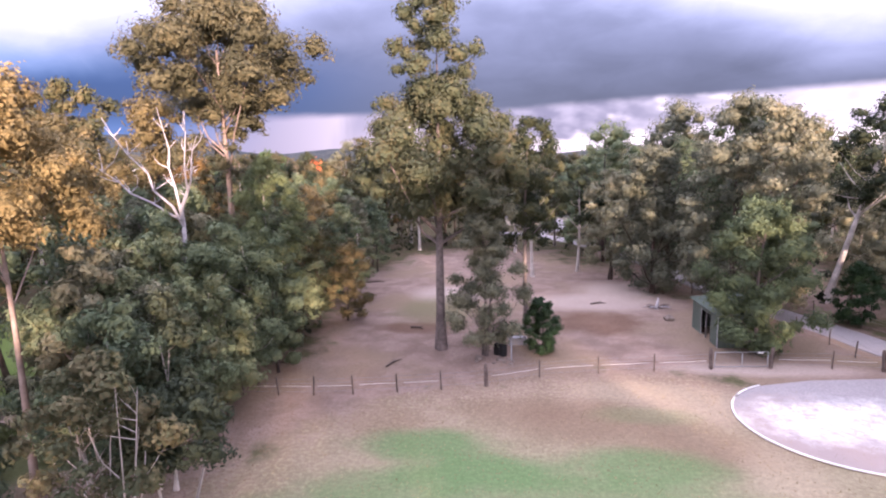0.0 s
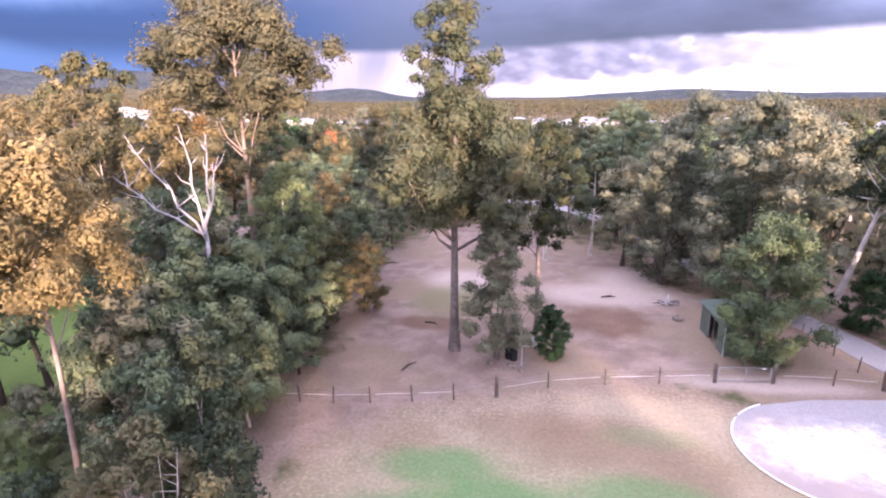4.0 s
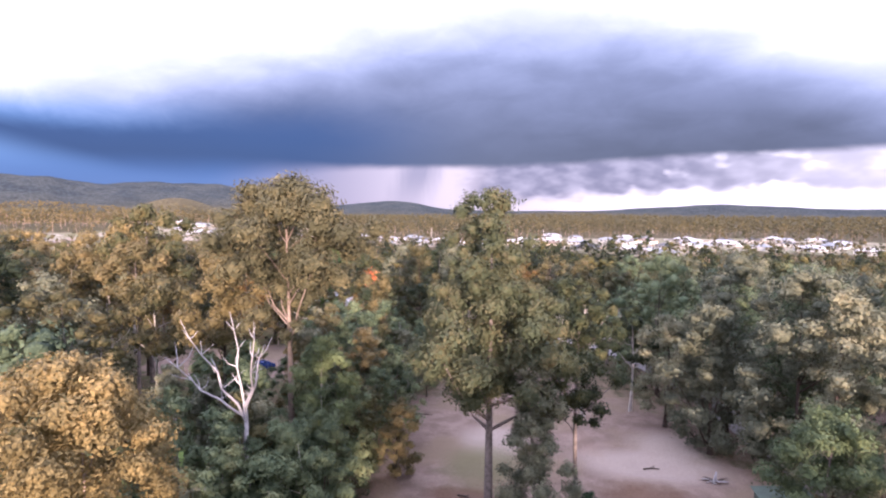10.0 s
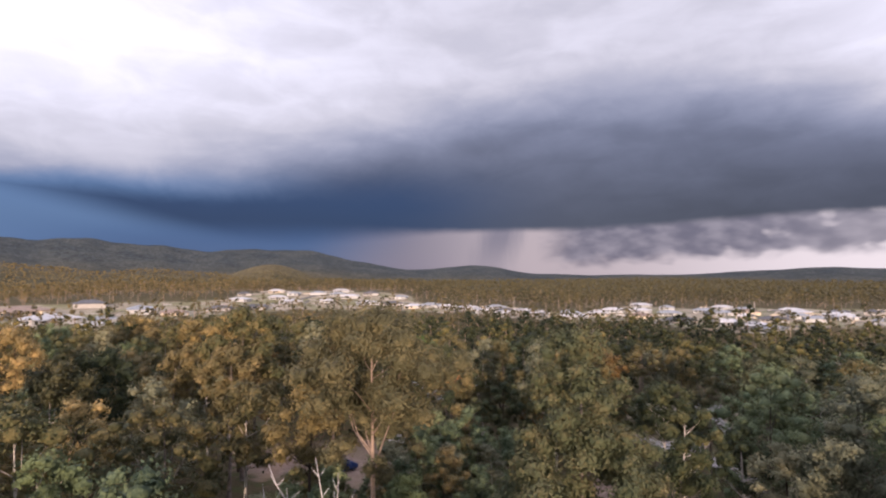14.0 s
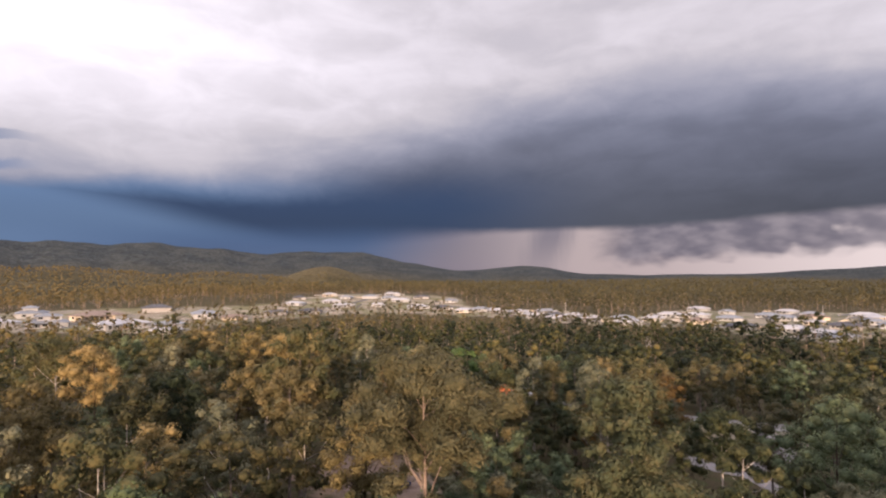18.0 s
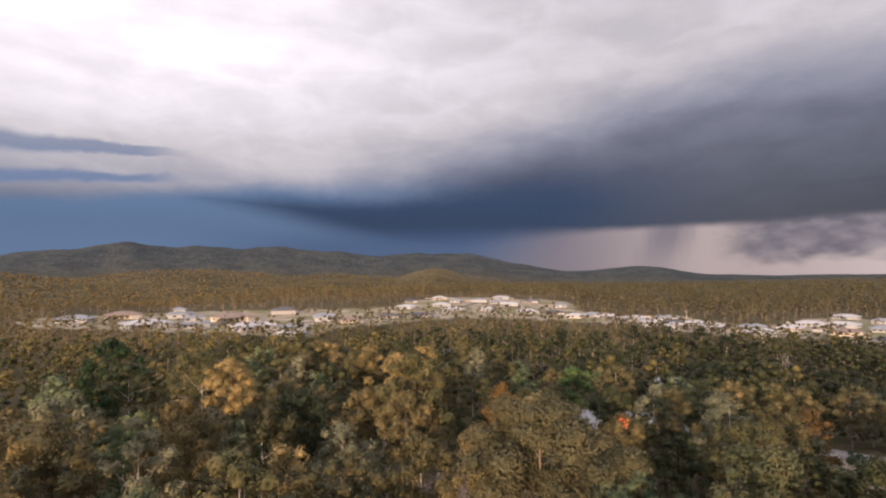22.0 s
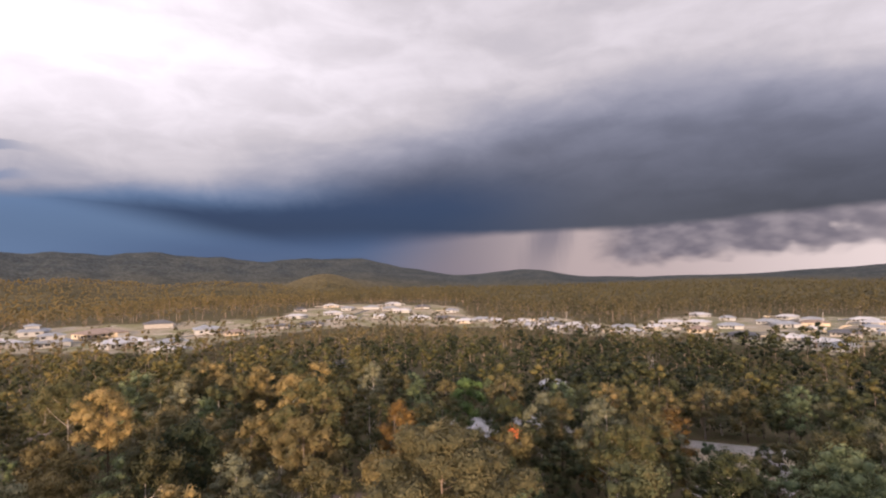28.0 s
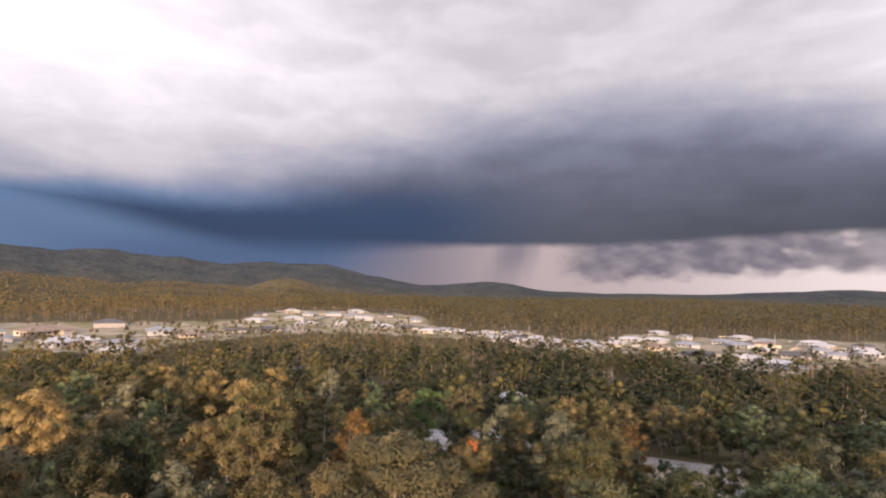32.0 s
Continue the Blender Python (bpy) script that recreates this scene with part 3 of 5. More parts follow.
def land(x, y):
    """Height of the ground."""
    x, y = np.asarray(x, float), np.asarray(y, float)
    r, a = np.hypot(x, y), np.degrees(np.arctan2(x, y))
    h = np.clip((r - 550) / 1400, 0, 1) ** 1.5 * 14
    ridge = sum(np.interp(a + o, RIDGE_A, RIDGE_E) for o in (-1.6, -0.8, 0, 0.8, 1.6)) / 5
    ridge = ridge * (1 + 0.035 * np.sin(a * 0.93) + 0.015 * np.sin(a * 2.3 + 1))
    h = np.maximum(h, (26 + 2900 * np.tan(np.radians(ridge))) * np.exp(-((r - 2900) / 620) ** 2))
    for b0, d0, e0, wa, wd in RISES:
        top_ = 38 + d0 * math.tan(radians(e0)) - 12
        da = (a - b0 + 180) % 360 - 180
        h = np.maximum(h, top_ * np.exp(-(da / wa) ** 2) * np.exp(-((r - d0) / wd) ** 2))
    step = lambda v, lo, hi: (lambda q: q * q * (3 - 2 * q))(np.clip((v - lo) / (hi - lo), 0, 1))
    lim = np.interp(a, EST_A, EST_N) - 8
    creek = step(r, 150, 215) * (1 - step(r, lim - 45, lim)) * step(a, -54, -42) * (1 - step(a, 60, 80))
    hollow = step(r, 165, 230) * (1 - step(r, lim - 45, lim)) * (1 - step(a, -54, -42))
    terrace = 13 * step(r, 430, 690) * (1 - step(r, 690, 1100)) * step(a, -66, -46) * (1 - step(a, -24, -16))
    h = np.maximum(h, terrace)
    h = h - 8.0 * creek - 7.0 * hollow
    h = h * (1 + 0.05 * np.sin(a * 1.1 + r / 260) * np.sin(r / 310) * np.clip((2900 - r) / 500, 0, 1) * (r > 1500))
    rough = 6 * np.sin(x / 190 + 1.3) * np.sin(y / 230) + 1.5 * np.sin(x / 61 + y / 87)
    return h + rough * np.clip((r - 900) / 1500, 0, 1)


rings = np.concatenate([np.linspace(0, 60, 25), np.geomspace(63, 320, 36), np.arange(328, 720, 8), np.geomspace(730, 920, 8), np.linspace(950, 4700, 110)])
bear = np.radians(np.concatenate([np.linspace(-115, 60, 260), np.linspace(66, 239, 30)]))
gx, gy = np.outer(rings, np.sin(bear)), np.outer(rings, np.cos(bear))
gz = land(gx, gy)
nb = len(bear)
gv = np.stack([gx, gy, gz], -1).reshape(-1, 3)
gf = [(i * nb + j, (i + 1) * nb + j, (i + 1) * nb + (j + 1) % nb, i * nb + (j + 1) % nb) for i in range(1, len(rings) - 1) for j in range(nb)]
gf += [(0, nb + j, nb + (j + 1) % nb) for j in range(nb)]
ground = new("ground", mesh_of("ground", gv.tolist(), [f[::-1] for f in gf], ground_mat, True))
ground.data.attributes.new("cleared", "FLOAT", "POINT").data.foreach_set("value", np.clip(estate(gv[:, 0], gv[:, 1]) / 8, 0, 1).astype(np.float32))
tagged(ground, "dry grass, bare dirt and forest floor running to wooded hills", "ground", kind="structure")


# ---- trees ----
def leaf_quads(rng, centres, outward, size, slim=0.45, loose=0.32):
    """Three corners for each pointed leaf spray, turned mostly outward from its clump."""
    n = len(centres)
    nor = outward * 1.5 + rng.normal(size=(n, 3)) * loose + (0, 0, 0.25)
    nor /= np.linalg.norm(nor, axis=1, keepdims=True) + 1e-9
    u = np.cross(nor, rng.normal(size=(n, 3)))
    u /= np.linalg.norm(u, axis=1, keepdims=True) + 1e-9
    v = np.cross(nor, u)
    s = (size * rng.uniform(0.55, 1.3, n))[:, None]
    return np.stack([centres + u * s, centres - u * s * 0.6 + v * s * slim, centres - u * s * 0.6 - v * s * slim], 1).reshape(-1, 3)


def puffs(rng, low, high, rad, count, lean=0.0, big=1.0):
    """Centres and radii of the foliage clumps of one crown, ragged round its outline."""
    out_ = []
    skew = rng.uniform(-0.25, 0.25, 2) * rad
    for i in range(count):
        f = (i + rng.uniform(0, 1)) / count
        z = low + (high - low) * f
        prof = max(0.16, math.sin(math.pi * min(1, f * 0.80 + 0.16)) ** 0.7) * rng.uniform(0.72, 1.12)
        a = i * 2.399963 + rng.uniform(-0.6, 0.6)
        d = rad * prof * (rng.uniform(0.62, 1.0) if rng.uniform() < 0.75 else rng.uniform(0.0, 0.55))
        pr = rad * rng.uniform(0.17, 0.31) * big
        out_.append((np.array([math.cos(a) * d + lean * z + skew[0] * f, math.sin(a) * d + skew[1] * f, z - pr * 0.5]), pr))
    return out_


LUSH = 1.6


def crown_corners(rng, clumps, leaves, size, flat_=0.75, slim=0.45):
    """Leaf sprays in tufts: every clump of a crown is a heap of smaller rounded tufts."""
    parts_ = []
    total_ = sum(p[1] ** 2 for p in clumps)
    for c, pr in clumps:
        n = max(5, int(LUSH * leaves * pr * pr / total_))
        m = max(3, min(9, n // 16))
        td = rng.normal(size=(m, 3)) + (0, 0, 0.35)
        td /= np.linalg.norm(td, axis=1, keepdims=True)
        tc = c + td * pr * rng.uniform(0.45, 0.92, (m, 1)) * (1, 1, flat_)
        tr = pr * rng.uniform(0.28, 0.52, (m, 1))
        i = rng.integers(0, m, n)
        d = rng.normal(size=(n, 3)) + (0, 0, 0.35)
        d /= np.linalg.norm(d, axis=1, keepdims=True)
        reach = rng.uniform(0.55, 1.0, (n, 1))
        reach = np.where(rng.uniform(size=(n, 1)) < 0.12, reach * 1.5, reach)
        p = tc[i] + d * tr[i] * reach * (1, 1, 0.85)
        out_ = d * 0.8 + td[i] * 0.35
        shell = rng.uniform(size=(n, 1)) < 0.55
        lump = 1 + 0.22 * np.sin(d[:, 0:1] * 6 + c[0]) * np.sin(d[:, 1:2] * 6 + c[1] * 3)
        p = np.where(shell, c + d * pr * rng.uniform(0.5, 0.97, (n, 1)) * lump * (1, 1, flat_), p)
        out_ = np.where(shell, d, out_)
        parts_.append(leaf_quads(rng, p, out_, size, slim))
    return np.concatenate(parts_)


def unit_core(fine_=False):
    bm = bmesh.new()
    bmesh.ops.create_icosphere(bm, subdivisions=2 if fine_ else 1, radius=1)
    v = np.array([q.co[:] for q in bm.verts])
    f = np.array([[q.index for q in p.verts] for p in bm.faces])
    bm.free()
    return v, f


CORE_FINE, CORE = unit_core(True), unit_core()


def core_mesh(rng, clumps, fill=0.86, flat_=0.75, fine_=False):
    """Lumpy hearts of the clumps, under the leaf sprays."""
    cv, cf = CORE_FINE if fine_ else CORE
    vs, fs = [], []
    for i, (c, pr) in enumerate(clumps):
        wob_ = rng.uniform(0.66, 1.24, (len(cv), 1))
        vs.append(c + cv * wob_ * pr * fill * (1, 1, flat_))
        fs.append(cf + i * len(cv))
    return np.concatenate(vs), np.concatenate(fs)


def limbs(rng, height, fork, girth, clumps, stems=1, lean=0.0, bend=0.4):
    """Runs of tubes: trunk and limbs that reach into the clumps."""
    runs = []
    for s in range(stems):
        ox, oy = (0, 0) if stems == 1 else (rng.uniform(-0.5, 0.5), rng.uniform(-0.5, 0.5))
        g = girth if stems == 1 else girth * rng.uniform(0.5, 0.9)
        k1, k2 = rng.uniform(-bend, bend, 2)
        topz = height * (0.86 if stems == 1 else rng.uniform(0.6, 0.9))
        path = []
        for i in range(9):
            f = i / 8
            path.append((ox * (1 + f * 2) + k1 * math.sin(f * 3) + lean * topz * f, oy * (1 + f * 2) + k2 * math.sin(f * 2.6 + 1) - k2 * math.sin(1), topz * f - (0.1 if i == 0 else 0)))
        runs.append((path, [g * (1.35 if i == 0 else 1) * (1 - 0.88 * (i / 8)) for i in range(9)]))
    main = runs[0][0]
    for c, pr in sorted(clumps, key=lambda q: -q[1])[:14]:
        z0 = min(topz * 0.95, max(fork, c[2] - math.hypot(c[0], c[1]) * rng.uniform(0.7, 1.3)))
        f = z0 / topz * 8
        i = min(7, int(f))
        a = Vector(main[i]).lerp(Vector(main[i + 1]), f - i)
        e = Vector(c)
        mid_ = a.lerp(e, 0.5) + Vector((rng.uniform(-.3, .3), rng.uniform(-.3, .3), -0.12 * (e - a).length * rng.uniform(0, 1.5)))
        g = girth * (1 - 0.88 * z0 / topz) * rng.uniform(0.35, 0.6)
        runs.append(([a, a.lerp(mid_, 0.55), mid_, mid_.lerp(e, 0.6), e], [g, g * 0.8, g * 0.6, g * 0.4, g * 0.15]))
    return runs


def tree(seed, x, y, top_, rad, low, leaf, bark, label, leaves=2600, size=0.30, count=16, girth=None, stems=1, lean=0.0, name="gum_tree", category="tree", group="trees of the wood", fork=None, slim=0.46, shape=None):
    rng = np.random.default_rng(seed)
    base = float(land(x, y))
    h = top_ - base
    clumps = shape(rng, h) if shape else puffs(rng, low, h, rad, count, lean, 1.15)
    t_ = thing(name, x, y, base, label, category, group)
    g = girth or 0.012 * h + 0.04
    part("trunk", tubes_mesh("trunk", bark, limbs(rng, h, fork if fork else low * 0.8, g, clumps, stems, lean), 5), t_)
    part("crown", quads("crown", crown_corners(rng, clumps, leaves, size, slim=slim), leaf, None, core_mesh(rng, clumps, 0.47, fine_=leaves > 6000)), t_)
    return t_


def moved(clumps, dx, dy):
    return [(c + np.array([dx, dy, 0.0]), r) for c, r in clumps]


def pear(rng, h):
    """Wide hanging skirts under a narrow head."""
    return puffs(rng, 11.8, 21.0, 7.3, 70, 0, 0.95) + moved(puffs(rng, 19.5, h + 0.5, 3.9, 32, 0, 1.15), -0.4, 0)


def umbrella(rng, h):
    """A broad flat-topped crown over bare limbs."""
    return moved(puffs(rng, 20.0, h + 0.5, 7.8, 62, 0, 0.95), 0.8, 0) + puffs(rng, 14.0, 20.0, 5.0, 14, 0, 0.9)


leaf_heavy = leaf_material("heavy_gum_leaves", [(0.046, 0.062, 0.037), (0.079, 0.097, 0.051), (0.116, 0.125, 0.063), (0.187, 0.159, 0.081)])
def column(rng, h):
    return puffs(rng, 1.6, h * 0.72, 2.9, 34, 0, 1.4) + puffs(rng, h * 0.6, h + 0.3, 1.9, 22, 0, 1.7)


L_GUM = "tall gum tree with grey-green clumped foliage"
tree(1, -3.8, 42.0, 26.6, 6.2, 10.5, leaf_heavy, bark_grey, "tallest gum tree with a straight bare grey trunk in the paddock", 26000, 0.19, 92, 0.42, shape=pear)
# paler leaf copy for the spreading gum, sunlight included in its colour
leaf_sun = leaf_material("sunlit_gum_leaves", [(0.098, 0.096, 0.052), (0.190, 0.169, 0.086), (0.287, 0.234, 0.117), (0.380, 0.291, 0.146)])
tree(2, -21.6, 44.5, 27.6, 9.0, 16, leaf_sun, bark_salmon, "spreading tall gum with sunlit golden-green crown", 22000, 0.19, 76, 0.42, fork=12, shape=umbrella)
tree(3, -19.4, 20.4, 19.0, 4.4, 12.6, leaf_gold_lit, bark_salmon, "yellow-leaved gum with a forked salmon trunk", 18000, 0.135, 56, 0.20, fork=9)
tree(5, 3.2, 47.5, 18.5, 3.6, 8, leaf_gum, bark_grey, "slender gum beside the tallest gum in the paddock", 6500, 0.17, 34)
tree(6, -0.3, 40.4, 15.0, 2.9, 2.6, leaf_grey, bark_grey, "young multi-stemmed gum with sparse grey-green leaves", 13000, 0.13, 52, 0.16, stems=3, shape=column)
tree(7, 20.0, 41.8, 11.6, 4.1, 1.4, leaf_lime, bark_grey, "leafy lime-green tree beside the green shed", 14000, 0.16, 70, 0.2, name="broadleaf_tree")
tree(8, 4.0, 41.3, 4.3, 1.55, 0.4, leaf_dark, bark_dark, "dense dark green shrub in the dirt paddock", 7000, 0.10, 60, 0.09, name="shrub", category="shrub", group="shrubs")
tree(9, 31.0, 49.6, 5.6, 2.1, 0.6, leaf_dark, bark_dark, "dark conical shrub beside the gravel driveway", 5000, 0.13, 34, 0.1, name="shrub", category="shrub", group="shrubs")
tree(10, 5.2, 69.5, 16.5, 3.6, 8, leaf_gum, bark_pale, "white-trunked gum standing in the paddock", 2600, 0.3, 14, 0.24)
tree(11, 11.2, 72.5, 14.0, 3.4, 7, leaf_gum, bark_pale, "white-trunked gum standing in the paddock", 2400, 0.3, 14, 0.22)
tree(12, 33.5, 57.4, 20.5, 4.6, 10, leaf_gum, bark_pale, "gum with a leaning white trunk beside the driveway", 5200, 0.20, 30, 0.36, lean=0.26)
tree(13, -57.5, 64.7, 17.0, 5.0, 10.5, leaf_grey, bark_pale, "pale forked gum with a sparse crown", 2200, 0.30, 14, 0.26, fork=7)
tree(14, -56.5, 71.0, 26.2, 7.0, 14, leaf_gum, bark_grey, L_GUM, 4200, 0.36, 24, 0.34)
leaf_vivid = leaf_material("vivid_green_leaves", [(0.030, 0.062, 0.022), (0.055, 0.105, 0.034), (0.085, 0.145, 0.046), (0.12, 0.17, 0.06)])
tree(15, -50.2, 120.0, 18.0, 7.0, 3, leaf_vivid, bark_grey, "bright green rounded tree among the gums", 3200, 0.36, 24, name="broadleaf_tree")
tree(16, -61.5, 11.5, 30.8, 9.2, 11, leaf_gold_lit, bark_salmon, "large golden-leaved gum with the low sun put into its leaf colour", 12000, 0.24, 60, 0.45)
tree(17, -62.8, 30.2, 24.0, 4.5, 13, leaf_grey, bark_pale, "thin pale gum with sparse grey leaves", 1800, 0.30, 14, 0.24)
tree(18, -97.9, 33.2, 20.5, 6.5, 9, leaf_grey, bark_grey, "grey-green gum with a broad crown", 3000, 0.36, 20)
tree(19, -153.2, 66.0, 23.0, 9.0, 6, leaf_dark, bark_dark, "broad dark green tree in a clearing", 3200, 0.45, 24, name="broadleaf_tree")
RIGHT = [(20.9, 67, 20.2, 6.6), (15.9, 80, 19.0, 6.6), (23.5, 55.5, 19.6, 6.4), (24.6, 50.6, 18.0, 4.6), (26.4, 59.0, 19.6, 5.6), (17.6, 61, 15.0, 5.0), (33, 70, 18, 6), (24, 76, 17, 6), (40, 52, 17, 6), (45, 66, 18, 6), (38, 80, 17, 6.5), (28, 88, 17, 6.5), (14.5, 68, 12.5, 4.2)]
for i, (x, y, t_, r) in enumerate(RIGHT):
    tree(40 + i, x, y, t_ + 1.0, r, 2.3 if i != 5 else 1.2, (leaf_grey, leaf_green, leaf_grey)[i % 3], bark_dark, "spreading dark-trunked gum with a dense olive crown", 9500 if y < 66 else 5500, 0.20, 52, 0.26)
TOPS = [(-53.0, 64, 21.5, 5), (-32.6, 52.5, 21.6, 5), (-12.1, 91, 17.8, 6), (-36.2, 108, 17, 5.5), (-59.5, 74, 22, 5.5), (-70.5, 84.5, 23.4, 6), (-65, 66, 20, 5),
        (-70, 57, 21, 6), (-66, 48, 20.6, 5.5), (-70, 38, 20, 5.5), (-93, 53, 14, 5), (-114, 68, 23, 7), (-85, 65, 19.5, 6), (-102, 68, 22, 6), (-117.5, 103, 21.5, 7),
        (-99, 152, 16.5, 7), (20.5, 104, 15.8, 7), (3.7, 88, 15.4, 5), (-29.4, 92, 15.5, 4), (-36, 60, 9.5, 4), (-44, 56, 18, 5), (-82, 45, 20, 6), (-80, 28, 21, 6), (-78, 14, 22, 6)]
for i, (x, y, t_, r) in enumerate(TOPS):
    # western gums take golder leaves, with the low sun's light in the colour
    tree(70 + i, x, y, t_, r, 0.54 * t_, (leaf_gum, leaf_amber, leaf_gum, leaf_amber, leaf_gold_lit)[i % 5] if x > -28 else (leaf_amber, leaf_gold_lit, leaf_amber, leaf_gum)[i % 4], (bark_grey, bark_dark, bark_pale)[i % 3], L_GUM, 4300, 0.25, 36)

# a row of gums behind the road
row = random.Random(31)
for i in range(13):
    b_ = radians(-7 + i * 3.0 + row.uniform(-1, 1))
    d_ = row.uniform(153, 166)
    tree(240 + i, d_ * math.sin(b_), d_ * math.cos(b_), row.uniform(10.5, 13.5), row.uniform(4.2, 5.8), 3.0, (leaf_grey, leaf_amber, leaf_gum)[i % 3], (bark_pale, bark_dark, bark_grey)[i % 3], L_GUM, 2600, 0.26, 26)

for i, a_ in enumerate((-15.5, -13, -10.5, -8, -5.5, 11.5, 14.5, 17.5, 20.5, 23.5, 26.5, 29.5)):
    b_, d_ = radians(a_ + row.uniform(-0.6, 0.6)), row.uniform(92, 112)
    tree(300 + i, d_ * math.sin(b_), d_ * math.cos(b_), row.uniform(18.6, 20.0) if a_ < 0 else row.uniform(17.6, 19.0), row.uniform(4.6, 6.0), 5.0, (leaf_grey, leaf_amber, leaf_gum)[i % 3], (bark_pale, bark_dark, bark_grey)[i % 3], L_GUM, 3400, 0.22, 34)

for i, a_ in enumerate((-25.0, -27.6, -30.0, -32.6, -35.2, -37.5)):
    b_, d_ = radians(a_), row.uniform(104, 126)
    tree(315 + i, d_ * math.sin(b_), d_ * math.cos(b_), row.uniform(17.0, 18.8), row.uniform(4.6, 6.0), 5.0, (leaf_gum, leaf_amber, leaf_rust)[i % 3], (bark_pale, bark_dark, bark_grey)[i % 3], L_GUM, 3000, 0.22, 30)

for i in range(9):
    b_ = radians(-50.5 + i * 1.6 + row.uniform(-0.5, 0.5))
    d_ = row.uniform(132, 160)
    tree(260 + i, d_ * math.sin(b_), d_ * math.cos(b_), row.uniform(18.5, 22.0), row.uniform(5.0, 6.5), 8, (leaf_amber, leaf_gum, leaf_gold_lit)[i % 3], (bark_pale, bark_dark, bark_grey)[i % 3], L_GUM, 2600, 0.27, 26)

for i, (x, y, h, r) in enumerate([(1, 125, 6.5, 3.0), (8, 122, 5.5, 2.8), (13, 131, 6.0, 3.0), (18, 122, 7.5, 3.4), (-5, 132, 8.0, 3.4), (24, 133, 9.0, 4.0), (12, 116, 5.0, 2.6)]):
    tree(280 + i, x, y, h, r, 0.8, (leaf_green, leaf_grey, leaf_gum)[i % 3], bark_dark, "bushy low tree between the road and the track", 1800, 0.22, 18, name="young_tree", group="trees of the wood")

# the thicket along the fence line
rng = np.random.default_rng(7)
made = 0
spots = []
while made < 60:
    y = 18 + 62 * rng.uniform(0, 1) ** 1.4
    x = -15.3 - rng.uniform(0, 1) ** 1.4 * (10 if y < 36 else 16) - max(0, 27 - y) * 0.2
    if -x > 0.80 * y + 0.5:
        continue
    r = rng.uniform(2.2, 3.2)
    if any(math.hypot(x - a, y - b) < 2.3 for a, b in spots) or math.hypot(x + 20, y - 20) < 2.5:
        continue
    edge = -15.6 - x
    h = rng.uniform(8.5, 11.0) + min(3.0, max(0.0, edge) * 0.45)
    spots.append((x, y))
    k = made % 7
    tree(120 + made, x, y, h, r, 0.9 + h * 0.12, (leaf_green, leaf_green, leaf_grey, leaf_green, leaf_gum, leaf_green, leaf_amber if y > 45 else leaf_grey)[k], (bark_pale, bark_grey, bark_dark)[made % 3],
         ("close-grown young tree with dark green foliage", "close-grown young tree with dark green foliage", "thin sapling with grey-green foliage", "close-grown young tree with dark green foliage",
          "young gum with olive foliage in the thicket", "close-grown young tree with dark green foliage", "young gum with amber foliage" if y > 45 else "thin sapling with grey-green foliage")[k], 4800 if y < 45 else 2600, 0.165, 34, 0.10, name="young_tree", group="trees of the thicket")
    made += 1
for i, (x, y, h) in enumerate([(-13.4, 17.2, 8.6), (-15.2, 19.6, 9.6), (-14.6, 22.6, 9.2), (-17.0, 24.2, 10.2), (-12.6, 19.6, 6.2), (-18.2, 21.8, 9.4), (-19.6, 24.2, 9.8)]):
    tree(190 + i, x, y, h, 2.4, 3.4, (leaf_heavy, leaf_green)[i % 2], bark_pale, "thin sapling with bare pale stems and grey-green foliage", 3200, 0.15, 30, 0.09, stems=3, name="young_tree", group="trees of the thicket")
    spots.append((x, y))
for i, (x, y, h, r) in enumerate([(-22.0, 19.0, 3.6, 1.9), (-20.2, 17.0, 3.0, 1.7), (-24.8, 22.0, 4.0, 2.1), (-22.8, 25.0, 4.4, 2.2), (-26.6, 26.0, 4.2, 2.0), (-21.0, 14.0, 3.0, 1.8)]):
    tree(330 + i, x, y, h, r, 0.3, (leaf_green, leaf_grey, leaf_lime)[i % 3], bark_dark, "dense green bush at the foot of the thicket", 3000, 0.12, 26, 0.05, name="bush", category="bush", group="shrubs")
tree(180, -17.4, 41.7, 15.5, 2.9, 5.5, leaf_lime, bark_pale, "light green young gum rising over the thicket", 4800, 0.18, 40, 0.16, name="young_tree", group="trees of the thicket")
tree(183, -32.0, 32.5, 13.5, 3.5, 7, leaf_gum, bark_dark, "gum with a dark leaning trunk on the lawn", 2400, 0.26, 14, 0.22, lean=-0.12)
tree(181, -13.4, 49.5, 7.6, 2.5, 0.8, leaf_amber, bark_dark, "amber-coloured shrub at the edge of the dirt paddock", 3600, 0.17, 30, 0.08, name="shrub", category="shrub", group="shrubs")
tree(182, -15.0, 36.5, 8.8, 2.4, 1.0, leaf_green, bark_dark, "close-grown young tree with dark green foliage", 3200, 0.22, 16, 0.1, name="young_tree", group="trees of the thicket")


